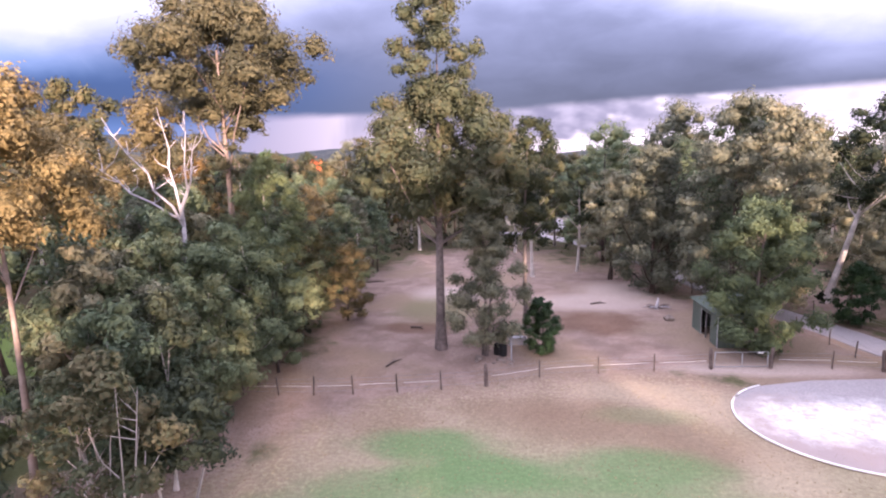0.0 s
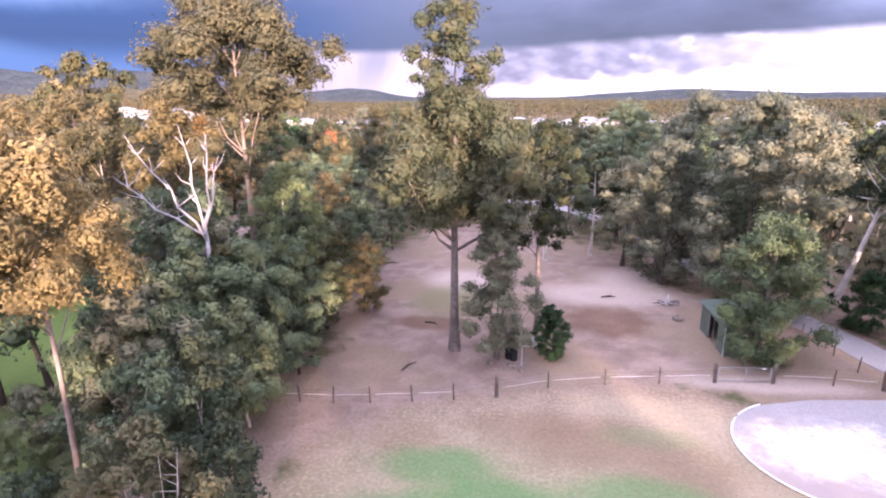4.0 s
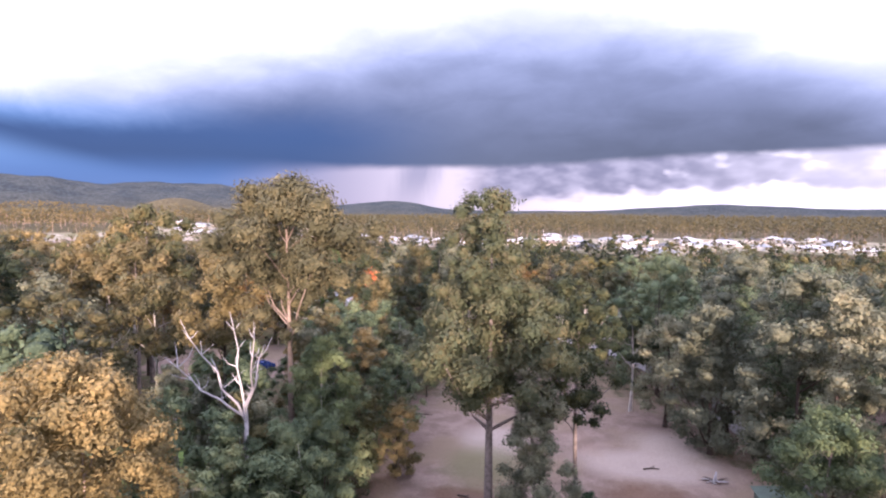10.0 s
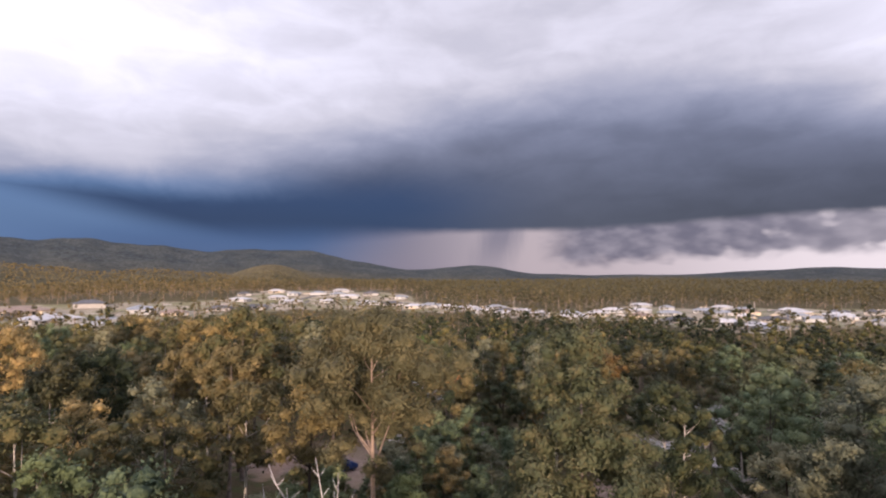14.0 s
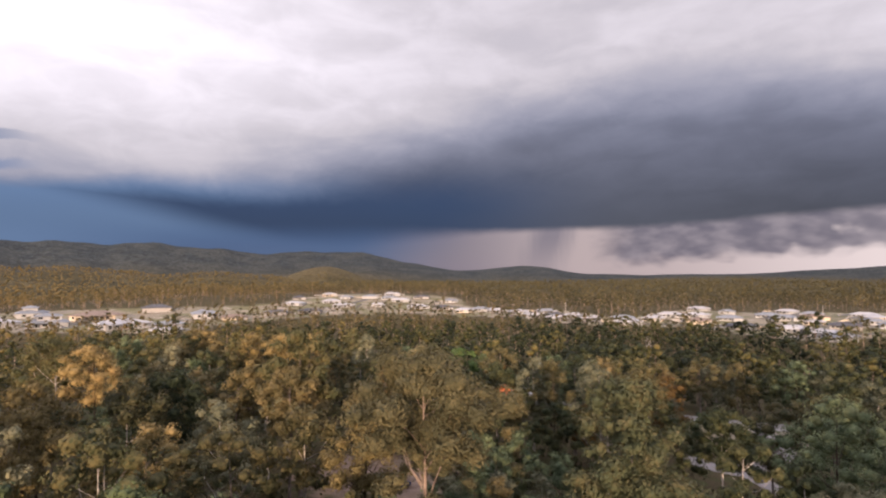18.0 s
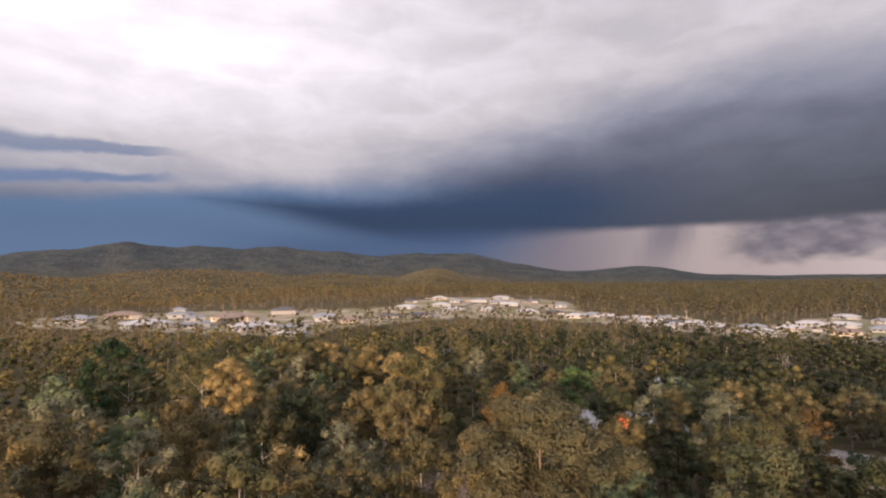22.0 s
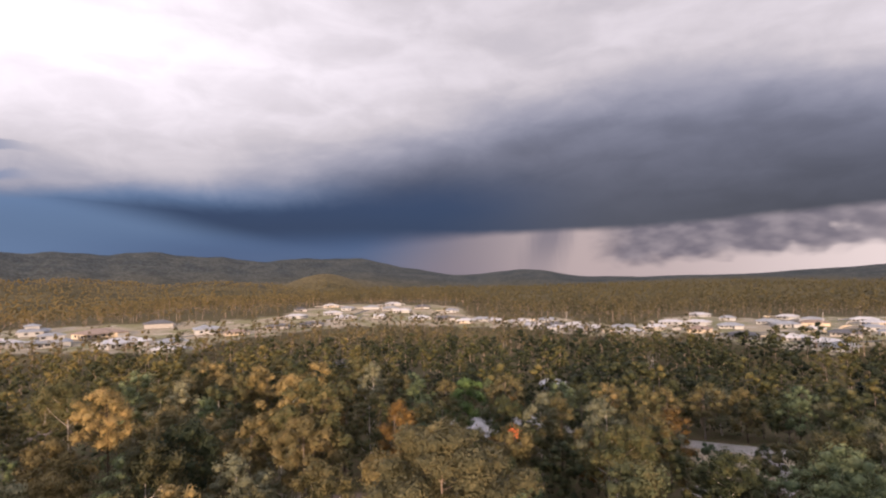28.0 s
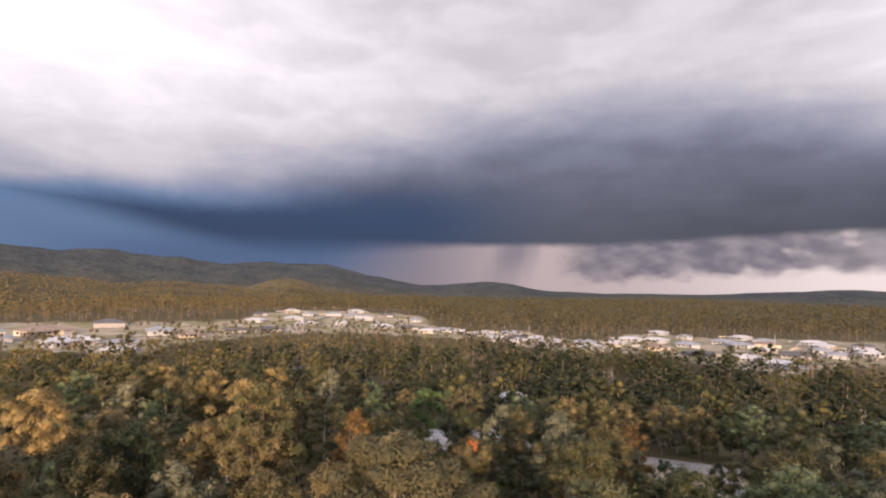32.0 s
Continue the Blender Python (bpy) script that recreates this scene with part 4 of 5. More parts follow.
def dead_tree(seed, x, y, fork, tip, spread, label):
    r = random.Random(seed)
    t_ = thing("dead_tree", x, y, float(land(x, y)), label, "dead tree", "dead trees")
    part("trunk", tubes_mesh("trunk", dead_wood, [([(0, 0, -0.1), (0.15, 0, fork * 0.4), (-0.1, 0.1, fork * 0.75), (0, 0, fork)], [0.26, 0.19, 0.16, 0.13])], 8), t_)
    for i, (dx, dz) in enumerate([(-1.6, 0.55), (-1.2, 0.92), (-0.35, 1.0), (0.3, 0.95), (0.55, 0.75)]):
        s, hh, dy = spread, (tip - fork) * dz, r.uniform(-0.35, 0.35) * spread
        p = [Vector((0, 0, fork - 0.4 * (i % 3)))]
        for j in range(1, 7):
            f = j / 6
            p.append(Vector((dx * s * f + r.uniform(-.22, .22), dy * f + r.uniform(-.22, .22), fork + hh * f ** 1.1)))
        runs = [(p, [0.11 * (1 - 0.85 * j / 6) for j in range(7)])]
        for j in range(2, 6):
            for _ in range(2):
                e = p[j] + Vector((r.uniform(-1, 1), r.uniform(-1, 1), r.uniform(0.3, 1.3))) * r.uniform(0.6, 1.3)
                mid_ = p[j].lerp(e, 0.5) + Vector((r.uniform(-.15, .15), r.uniform(-.15, .15), -0.1))
                runs.append(([p[j], mid_, e], [0.045, 0.03, 0.01]))
        part("branch", tubes_mesh("branch", dead_wood, runs, 5), t_)
    return t_


dead_tree(3, -19.6, 34.0, 11.2, 18.4, 3.6, "bleached leafless dead tree with forked white branches")
dead_tree(8, -15.9, 240.0, 8, 18, 1.5, "tall bleached dead trunk standing over the woods")
dead_tree(9, 60.0, 205.0, 8, 16, 1.2, "tall bleached dead trunk standing over the woods")

# random gums between the named ones, and the far woods
NAMED = [(-3.8, 42, 5), (-21.6, 44.5, 4), (-20, 20, 5), (-20.4, 34, 2)] + [(a, b, r * 0.8) for a, b, t_, r in TOPS + RIGHT] + [
    (-57.5, 64.7, 4), (-56.5, 71, 4), (-50.2, 120, 6), (-62.8, 11, 6), (-62.8, 30.2, 4), (-97.9, 33.2, 5), (-153, 66, 8)] + [(a, b, 1.5) for a, b in spots]


def free(x, y, pad=0.0, built_up=True):
    for cx, cy, rx, ry in CLEAR:
        if ((x - cx) / (rx + pad)) ** 2 + ((y - cy) / (ry + pad)) ** 2 < 1:
            return False
    return not built_up or float(estate(x, y)) < 0


def scatter(seed, r0, r1, a0, a1, gap, tries, taken=()):
    """Spots in a ring sector that keep a gap from one another."""
    r = random.Random(seed)
    cells, got = {}, []
    for x, y, q in taken:
        cells.setdefault((int(x // gap), int(y // gap)), []).append((x, y, q))
    for _ in range(tries):
        d = math.sqrt(r.uniform(r0 * r0, r1 * r1))
        a = radians(r.uniform(a0, a1))
        x, y = d * math.sin(a), d * math.cos(a)
        c = (int(x // gap), int(y // gap))
        near = [p for i in (-1, 0, 1) for j in (-1, 0, 1) for p in cells.get((c[0] + i, c[1] + j), ())]
        if any((x - p[0]) ** 2 + (y - p[1]) ** 2 < max(gap, p[2]) ** 2 for p in near) or not free(x, y, 1.5):
            continue
        if d > 60 and noise.noise(Vector((x / 38, y / 38, seed))) < -0.28:
            continue
        cells.setdefault(c, []).append((x, y, gap))
        got.append((x, y))
    return got


protos = []
for i in range(12):
    r = np.random.default_rng(500 + i)
    rad, low = r.uniform(0.27, 0.40), r.uniform(0.28, 0.46)
    lf, bk = ((leaf_gum, bark_grey), (leaf_gum, bark_dark), (leaf_lime, bark_pale), (leaf_green, bark_dark), (leaf_gold_lit, bark_salmon), (leaf_amber, bark_grey), (leaf_rust, bark_grey), (leaf_grey, bark_pale),
              (leaf_gum, bark_dark), (leaf_amber, bark_grey), (leaf_gum, bark_pale), (leaf_green, bark_grey))[i]
    h = 18.0
    clumps = puffs(r, low * h, h, rad * h, 32, 0, 1.25)
    t_ = thing("gum_tree", 0, 0, 0, ("gum tree of the wood with olive clumped foliage", "gum tree of the wood with olive clumped foliage", "pale-trunked gum tree of the wood", "dark green tree of the wood", "golden-leaved gum of the wood",
               "amber-leaved gum of the wood", "gum tree of the wood with olive clumped foliage", "pale-trunked gum with thin grey foliage", "gum tree of the wood with olive clumped foliage", "amber-leaved gum of the wood",
               "pale-trunked gum tree of the wood", "dark green tree of the wood")[i], "tree", "trees of the wood")
    part("trunk", tubes_mesh("trunk", bk, limbs(r, h, low * h * 0.8, 0.24, clumps), 5), t_)
    part("crown", quads("crown", crown_corners(r, clumps, 2300, 0.25), lf, None, core_mesh(r, clumps, 0.50)), t_)
    protos.append(t_)
mids = scatter(11, 42, 165, -100, 46, 8.4, 9000, NAMED)
mids.sort(key=lambda p: math.hypot(*p))
near_mids, rest = mids[:190], mids[190:]
pick = random.Random(5)
used = set()
for x, y in near_mids:
    # gold and amber picked more often in the west, standing for sunlit crowns
    i = pick.choice((5, 9, 2, 10, 5, 9, 4, 3, 7, 0)) if x < -45 and len(used) > 8 else pick.choice((0, 1, 3, 6, 8, 11, 7, 2, 5)) if x > -45 and y > 60 and len(used) > 8 else pick.randrange(12)
    s = pick.uniform(0.55, 0.92) if x > -45 and y > 60 else pick.uniform(0.55, 1.12)
    m = pose(x, y, float(land(x, y)), 0, 0, pick.uniform(0, 360))
    if i not in used:
        used.add(i)
        protos[i].matrix_world = m
    else:
        protos[i].scale = (1, 1, 1)
        c = copy_thing(protos[i], m)
        c.scale = (s * pick.uniform(0.85, 1.15), s * pick.uniform(0.85, 1.15), s)


def woods(name, label, points, kinds, height, mat, seed, spread=0.35, trunk=True, thin=1.0, sun_tint=0.0, hearty=0.0):
    """Far trees, joined: crowns of leaf clumps, and slim trunks."""
    r = np.random.default_rng(seed)
    crowns, tints, trunks = [], [], []
    hearts, heart_f, heart_t, heart_n = [], [], [], 0
    shapes = []
    for i in range(8):
        rad, low = r.uniform(0.28, 0.46) * thin, r.uniform(0.25, 0.45)
        cl = puffs(r, low, 1.0, rad, kinds[0], 0, 1.2)
        shapes.append((crown_corners(r, cl, kinds[1], kinds[2], slim=0.6), *(core_mesh(r, cl[::3] if trunk else cl, hearty * (1.15 if trunk else 1)) if hearty else (np.zeros((0, 3)), np.zeros((0, 3), int)))))
    for x, y in points:
        leaf_v, core_v, core_f = shapes[r.integers(8)]
        h = height * r.uniform(1 - spread, 1 + spread * 0.6)
        a = r.uniform(0, 2 * math.pi)
        c, s = math.cos(a), math.sin(a)
        wide = h * r.uniform(0.85, 1.25)
        z = float(land(x, y))
        def put_(sh):
            p = np.empty_like(sh)
            p[:, 0] = (sh[:, 0] * c - sh[:, 1] * s) * wide + x
            p[:, 1] = (sh[:, 0] * s + sh[:, 1] * c) * wide + y
            p[:, 2] = sh[:, 2] * h + z
            return p
        # sunlight put into the tint: lighter leaves in the west, darker in the east
        tone = (r.beta(0.9, 1.1) if trunk else 0.32 + 0.36 * r.beta(2.2, 2.4)) + sun_tint * max(0.0, min(1.0, (-math.degrees(math.atan2(x, y)) - 25) / 35)) - 0.26 * max(0.0, min(1.0, (math.degrees(math.atan2(x, y)) + 46) / 30))
        crowns.append(put_(leaf_v))
        tints.append(np.full(len(leaf_v), tone))
        hearts.append(put_(core_v))
        heart_f.append(core_f + heart_n)
        heart_n += len(core_v)
        heart_t.append(np.full(len(core_v), tone))
        if trunk:
            g = 0.011 * h + 0.03
            lx, ly = r.uniform(-0.04, 0.04, 2) * h
            for k_ in range(3):
                b0, b1 = k_ * 2.094, (k_ + 1) * 2.094
                trunks.append([(x + math.cos(b0) * g, y + math.sin(b0) * g, z - 0.1), (x + math.cos(b1) * g, y + math.sin(b1) * g, z - 0.1),
                               (x + lx + math.cos(b1) * g * 0.3, y + ly + math.sin(b1) * g * 0.3, z + h * 0.8), (x + lx + math.cos(b0) * g * 0.3, y + ly + math.sin(b0) * g * 0.3, z + h * 0.8)])
    w_ = thing(name, 0, 0, 0, label, "woods", kind="stuff")
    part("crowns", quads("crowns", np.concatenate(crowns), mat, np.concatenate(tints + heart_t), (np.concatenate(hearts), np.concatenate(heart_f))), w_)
    if trunk:
        part("trunks", quads("trunks", np.array(trunks).reshape(-1, 3), bark_salmon, sides=4), w_)
    return w_


woods("woods", "olive gum woods between the clearings", rest + scatter(12, 165, 350, -100, 46, 8.0, 20000), (16, 185, 0.038), 13.5, leaf_woods, 21, 0.5, sun_tint=0.28, hearty=0.66)
woods("woods", "gum woods round the housing estate", scatter(13, 350, 800, -98, 44, 8.4, 42000), (7, 40, 0.064), 13.5, leaf_far, 22, 0.4, sun_tint=0.4, hearty=0.55)
woods("far_woods", "far gum woods rising to the hills", scatter(14, 800, 1800, -98, 44, 15.0, 60000), (2, 5, 0.15), 14, leaf_far, 23, 0.4, trunk=False, thin=1.3, sun_tint=0.5, hearty=0.9)
woods("low_scrub", "low scrub under the gum trees", scatter(15, 40, 170, -98, 46, 4.6, 9000), (5, 40, 0.10), 3.4, leaf_woods, 24, trunk=False, thin=1.9)
hedge = random.Random(8)
shrubs = []
while len(shrubs) < 260:
    b_, d_ = radians(hedge.uniform(-73, 33)), hedge.uniform(340, 700)
    x, y = d_ * math.sin(b_), d_ * math.cos(b_)
    if 0 < float(estate(x, y)) < hedge.choice((6, 12, 60)):
        shrubs.append((x, y))
woods("low_scrub", "low garden shrubs round the edge of the housing estate", shrubs, (5, 36, 0.14), 4.2, leaf_far, 26, 0.5, trunk=False, thin=1.7)
# an unseen wood added behind the flyer, so that its shade lies on the paddock
behind = [(x, y) for y in (-44, -53) for x in range(-70, 118, 8)]
shade_rng = random.Random(4)
for part_, tall in ([p for p in behind if p[0] < 14], 23), ([p for p in behind if 14 <= p[0] < 46], 31), ([p for p in behind if p[0] >= 46], 23):
    woods("woods", "unseen gum wood added behind the house paddock to shade it", [(x + shade_rng.uniform(-3, 3), y + shade_rng.uniform(-3, 3)) for x, y in part_], (14, 80, 0.075), tall, leaf_woods, 25, 0.12)


# ---- paddock: fence, gate, shed, drive ----
def ribbon(name, pts, width, mat, label, z=0.03, category="path"):
    """A flat strip with thickness along a line on the ground."""
    verts, faces = [], []
    n = len(pts)
    for i, (x, y) in enumerate(pts):
        a, c = pts[max(i - 1, 0)], pts[min(i + 1, n - 1)]
        d = Vector((c[0] - a[0], c[1] - a[1], 0)).normalized()
        s = Vector((-d.y, d.x, 0)) * width / 2
        g = float(land(x, y))
        verts += [(x - s.x, y - s.y, g + z), (x + s.x, y + s.y, g + z), (x - s.x, y - s.y, g - 0.3), (x + s.x, y + s.y, g - 0.3)]
    for i in range(n - 1):
        k = 4 * i
        faces += [(k, k + 4, k + 5, k + 1), (k, k + 2, k + 6, k + 4), (k + 1, k + 5, k + 7, k + 3)]
    return tagged(new(name, mesh_of(name, verts, faces, mat)), label, category, kind="structure")


def smooth_line(pts, steps=8):
    out_ = []
    for i in range(len(pts) - 1):
        p0, p1, p2, p3 = (Vector(pts[max(0, min(len(pts) - 1, i + k))]) for k in (-1, 0, 1, 2))
        for s in range(steps):
            t = s / steps
            out_.append(tuple(0.5 * ((2 * p1) + (p2 - p0) * t + (2 * p0 - 5 * p1 + 4 * p2 - p3) * t * t + (3 * p1 - p0 - 3 * p2 + p3) * t ** 3)))
    return out_ + [tuple(pts[-1])]


ribbon("driveway", smooth_line([(44, 20), (36, 32), (30.5, 41), (28.8, 47), (25.8, 56), (24.0, 66), (22, 78), (18, 92), (12, 104), (6, 114)]), 3.4, gravel_mat, "pale gravel driveway running between the trees")
# turning circle: half an ellipse that widens into the drive
arc = [(20.2 + 6.2 * math.cos(radians(a)), 30.6 + 5.6 * math.sin(radians(a))) for a in range(118, 281, 6)]
pad_pts = arc + [(24, 24.6), (32, 22), (40, 24), (38, 33), (32, 37.5), (27, 37.2), (21, 36.6)]
pv = [(x, y, 0.045) for x, y in pad_pts] + [(x, y, -0.2) for x, y in pad_pts]
pn = len(pad_pts)
pad_ob = new("gravel_pad", mesh_of("gravel_pad", pv, [tuple(range(pn))[::-1]] + [(i, (i + 1) % pn, pn + (i + 1) % pn, pn + i) for i in range(pn)], gravel_mat))
pad_ob.data.flip_normals()
tagged(pad_ob, "white and grey gravel turning circle beside the lawn", "pavement", kind="structure")
kerb = thing("edging", 0, 0, 0, "white painted edging round the gravel turning circle", "edging")
run = arc + [(24, 24.6), (28, 23.2)]
for i in range(0, len(run) - 1, 2):
    seg = run[i:i + 3]
    part("rail", tubes_mesh("rail", white_tape, [([(x, y, 0.09) for x, y in seg], [0.06] * len(seg))], 8), kerb)

post_round = tubes_mesh("post", brown_wood, [([(0, 0, -0.1), (0, 0, 0.7), (0.01, 0, 1.25), (0.01, 0, 1.28)], [0.055, 0.05, 0.048, 0.03])], 7)
post_thick = tubes_mesh("post", brown_wood, [([(0, 0, -0.1), (0.01, 0, 0.8), (0, 0.01, 1.45), (0, 0.01, 1.5)], [0.14, 0.13, 0.125, 0.09])], 9)


def fence(label, posts, thick=(), tapes=((0.62, 0.011),), wires=(0.28, 0.82, 1.1), gate=None, seed=1):
    r = random.Random(seed)
    f_ = thing("fence", posts[0][0], posts[0][1], 0, label, "fence", "fences")
    inv = f_.matrix_world.inverted()
    for i, (x, y) in enumerate(posts):
        part("post", post_thick if i in thick else post_round, f_, "", inv @ pose(x, y, 0, r.uniform(-3, 3), r.uniform(-3, 3), r.uniform(0, 360)))
    for i in range(len(posts) - 1):
        if gate == i:
            continue
        a, c = Vector((*posts[i], 0)), Vector((*posts[i + 1], 0))
        for z in wires:
            mid_ = a.lerp(c, 0.5)
            p = [inv @ Vector((q.x, q.y, z - (0.03 if q is mid_ else 0))) for q in (a, mid_, c)]
            part("wire", tubes_mesh("wire", wire_metal, [(p, [0.008] * 3)], 4), f_)
        for z, w_ in tapes:
            if r.random() < 0.85:
                s0, s1 = r.uniform(0, 0.15), r.uniform(0.85, 1.0)
                p = [inv @ Vector((q.x, q.y, z + r.uniform(-.03, .03))) for q in (a.lerp(c, s0), a.lerp(c, 0.5), a.lerp(c, s1))]
                part("tape", tubes_mesh("tape", white_tape, [(p, [w_] * 3)], 5), f_, "white electric fence tape")
    return f_


LINE = [(-22.5, 31.6), (-19.0, 32.2), (-15.8, 32.6), (-13.5, 32.7), (-11.2, 32.8), (-8.7, 33.1), (-5.9, 33.6), (-3.1, 34.1), (-0.2, 34.8), (3.4, 36.4), (7.5, 37.3), (11.4, 37.9), (15.4, 38.5), (19.5, 38.8), (23.6, 38.9), (26.7, 38.5)]
fence("brown timber post fence with white electric tape across the paddock", LINE, thick=(8, 12, 13, 15), gate=12)
fence("timber post and wire fence along the gravel driveway", [(26.7, 38.5), (26.5, 41.2), (26.3, 44.0), (25.6, 47.5), (24.2, 51.5), (22.6, 56.0), (21.6, 60.5), (20.8, 65.5), (19.5, 71), (18, 77)], tapes=(), seed=2)
fence("timber post and wire fence on the far side of the driveway", [(33.5, 40.5), (32.6, 44), (31.4, 48.5), (30, 53), (28.6, 58), (27.5, 63), (26.4, 68)], tapes=(), seed=3)

gate = thing("farm_gate", 15.65, 38.52, 0, "galvanised tube farm gate with wire mesh", "gate", rz=4.3)
gw = 3.65
part("gate_frame", tubes_mesh("gate_frame", steel, [([(0, 0, 0.15), (0, 0, 1.2)], [0.03] * 2), ([(gw, 0, 0.15), (gw, 0, 1.2)], [0.03] * 2), ([(0, 0, 1.2), (gw, 0, 1.2)], [0.032] * 2), ([(0, 0, 0.15), (gw, 0, 0.15)], [0.03] * 2)], 8), gate)
part("stay", tubes_mesh("stay", steel, [([(gw * 0.52, 0, 0.15), (gw * 0.52, 0, 1.2)], [0.024] * 2)], 8), gate)
part("mesh", tubes_mesh("mesh", wire_metal, [([(x * gw / 12, 0, 0.15), (x * gw / 12, 0, 1.2)], [0.005] * 2) for x in range(1, 12)] + [([(0, 0, 0.15 + z * 0.21), (gw, 0, 0.15 + z * 0.21)], [0.005] * 2) for z in range(1, 5)], 4), gate, "wire mesh infill")
part("latch_plate", box_mesh("latch_plate", white_tape, (gw * 0.80, -0.04, 1.10, gw * 0.90, -0.03, 1.18)), gate, "small white plate")

shed = thing("shed", 17.6, 43.0, 0, "green sheet-metal animal shelter with an open doorway", "shed")
L, W, H0, H1 = 5.6, 3.6, 2.55, 2.9


def cladding(name, x0, y0, x1, y1, z0, z1, z2=None):
    """Ribbed sheet metal between two ground points; z2 is the top at the second end."""
    z2 = z1 if z2 is None else z2
    d = Vector((x1 - x0, y1 - y0, 0))
    n = max(2, int(d.length / 0.10))
    out_ = Vector((d.y, -d.x, 0)).normalized()
    verts, faces = [], []
    for i in range(n + 1):
        f = i / n
        p = Vector((x0, y0, 0)) + d * f + out_ * (0.018 if i % 4 < 2 else 0)
        q = p - out_ * 0.05
        zt = z1 + (z2 - z1) * f
        verts += [(p.x, p.y, z0), (p.x, p.y, zt), (q.x, q.y, zt), (q.x, q.y, z0)]
    for i in range(n):
        k = 4 * i
        faces += [(k, k + 4, k + 5, k + 1), (k + 1, k + 5, k + 6, k + 2), (k + 2, k + 6, k + 7, k + 3)]
    return mesh_of(name, verts, faces, green_steel)


part("front_wall", cladding("front_wall", 0, 0, 0, 1.5, 0, H0), shed)
part("front_wall", cladding("front_wall", 0, 3.6, 0, L, 0, H0), shed)
part("lintel", cladding("lintel", 0, 1.5, 0, 3.6, 2.15, H0), shed)
part("end_wall", cladding("end_wall", 0, L, W, L, 0, H0, H1), shed)
part("end_wall", cladding("end_wall", W, 0, 0, 0, 0, H1, H0), shed)
part("back_wall", cladding("back_wall", W, L, W, 0, 0, H1), shed)
rv, rf = [], []
for i in range(25):
    for dy, dz in ((0.0, 0.03), (0.05, 0.05), (0.17, 0.05), (0.21, 0.03)):
        for x in (-0.25, W + 0.25):
            rv += [(x, -0.2 + i * 0.25 + dy, dz), (x, -0.2 + i * 0.25 + dy, dz - 0.02)]
for i in range(len(rv) // 4 - 1):
    q = 4 * i
    rf += [(q, q + 2, q + 6, q + 4), (q + 1, q + 5, q + 7, q + 3), (q, q + 4, q + 5, q + 1), (q + 2, q + 3, q + 7, q + 6)]
roof_me = mesh_of("roof", rv, rf, green_steel)
part("roof", roof_me, shed, "", pose(0, 0, H0 + 0.0, 0, -math.degrees(math.atan2(H1 - H0, W)), 0))
for y in (1.5, 2.55, 3.6):
    part("door_post", box_mesh("door_post", steel, (-0.05, y - 0.05, 0, 0.05, y + 0.05, 2.2), bevel=0.01), shed)
part("downpipe", tubes_mesh("downpipe", white_paint, [([(-0.12, -0.1, 0.05), (-0.12, -0.1, 2.5), (0.1, -0.12, 2.58)], [0.05] * 3)], 8), shed, "white plastic downpipe")

# paddock clutter
rp = random.Random(12)


def stone_mesh(name, size, seed, mat):
    r = random.Random(seed)
    bm = bmesh.new()
    bmesh.ops.create_icosphere(bm, subdivisions=2, radius=size)
    for v in bm.verts:
        v.co *= 1 + 0.28 * noise.noise(v.co * (1.7 / size) + Vector((seed, 0, 0)))
        v.co.z = max(v.co.z * 0.7, -0.25 * size)
    me = bpy.data.meshes.new(name)
    bm.to_mesh(me)
    bm.free()
    me.materials.append(mat)
    return me


for i in range(9):
    s = rp.uniform(0.12, 0.32)
    o = tagged(new("rock", stone_mesh("rock", s, i, rock)), "small brown rock at the foot of the young gum", "rock", "rocks")
    o.location = (0.2 + rp.uniform(-1.2, 1.8), 39.3 + rp.uniform(-0.6, 0.7), s * 0.2)
o = tagged(new("rock", stone_mesh("rock", 0.5, 31, rock)), "dark rounded boulder on the bare dirt", "rock", "rocks")
o.location = (16.2, 50.5, 0.12)
pile = thing("branch_pile", 16.2, 54.4, 0, "pile of grey dead branches and roots on the dirt", "branch pile")
for i in range(14):
    a, l = rp.uniform(0, 6.28), rp.uniform(0.6, 1.6)
    e = Vector((math.cos(a) * l, math.sin(a) * l * 0.7, rp.uniform(0.05, 0.35)))
    part("branch", tubes_mesh("branch", dead_wood if i % 2 else brown_wood, [([(0, 0, 0.12), e * 0.5 + Vector((0, 0, 0.15)), e], [0.1, 0.07, 0.02])], 5), pile)
part("stump", tubes_mesh("stump", dead_wood, [([(0, 0, -0.05), (0.05, 0, 0.5), (0.15, 0.05, 1.1)], [0.22, 0.15, 0.06])], 8), pile)
for x, y, l, rz in [(10.9, 56.1, 1.6, 10), (-7.0, 38.6, 1.8, 60), (-6.5, 47.2, 1.3, -20), (-14.4, 66, 2.4, 5)]:
    log = tagged(new("fallen_branch", tubes_mesh("fallen_branch", brown_wood, [([(-l / 2, 0, 0.07), (0, 0.15, 0.10), (l / 2, 0, 0.09)], [0.09, 0.075, 0.03]), ([(0, 0.15, 0.1), (l * 0.3, 0.5, 0.2)], [0.05, 0.015])], 6)), "dry fallen branch lying on the dirt", "branch", "fallen branches")
    log.matrix_world = pose(x, y, 0, 0, 0, rz)
trough = thing("water_trough", 2.2, 43.4, 0, "white water trough between the young gum and the shrub", "trough")
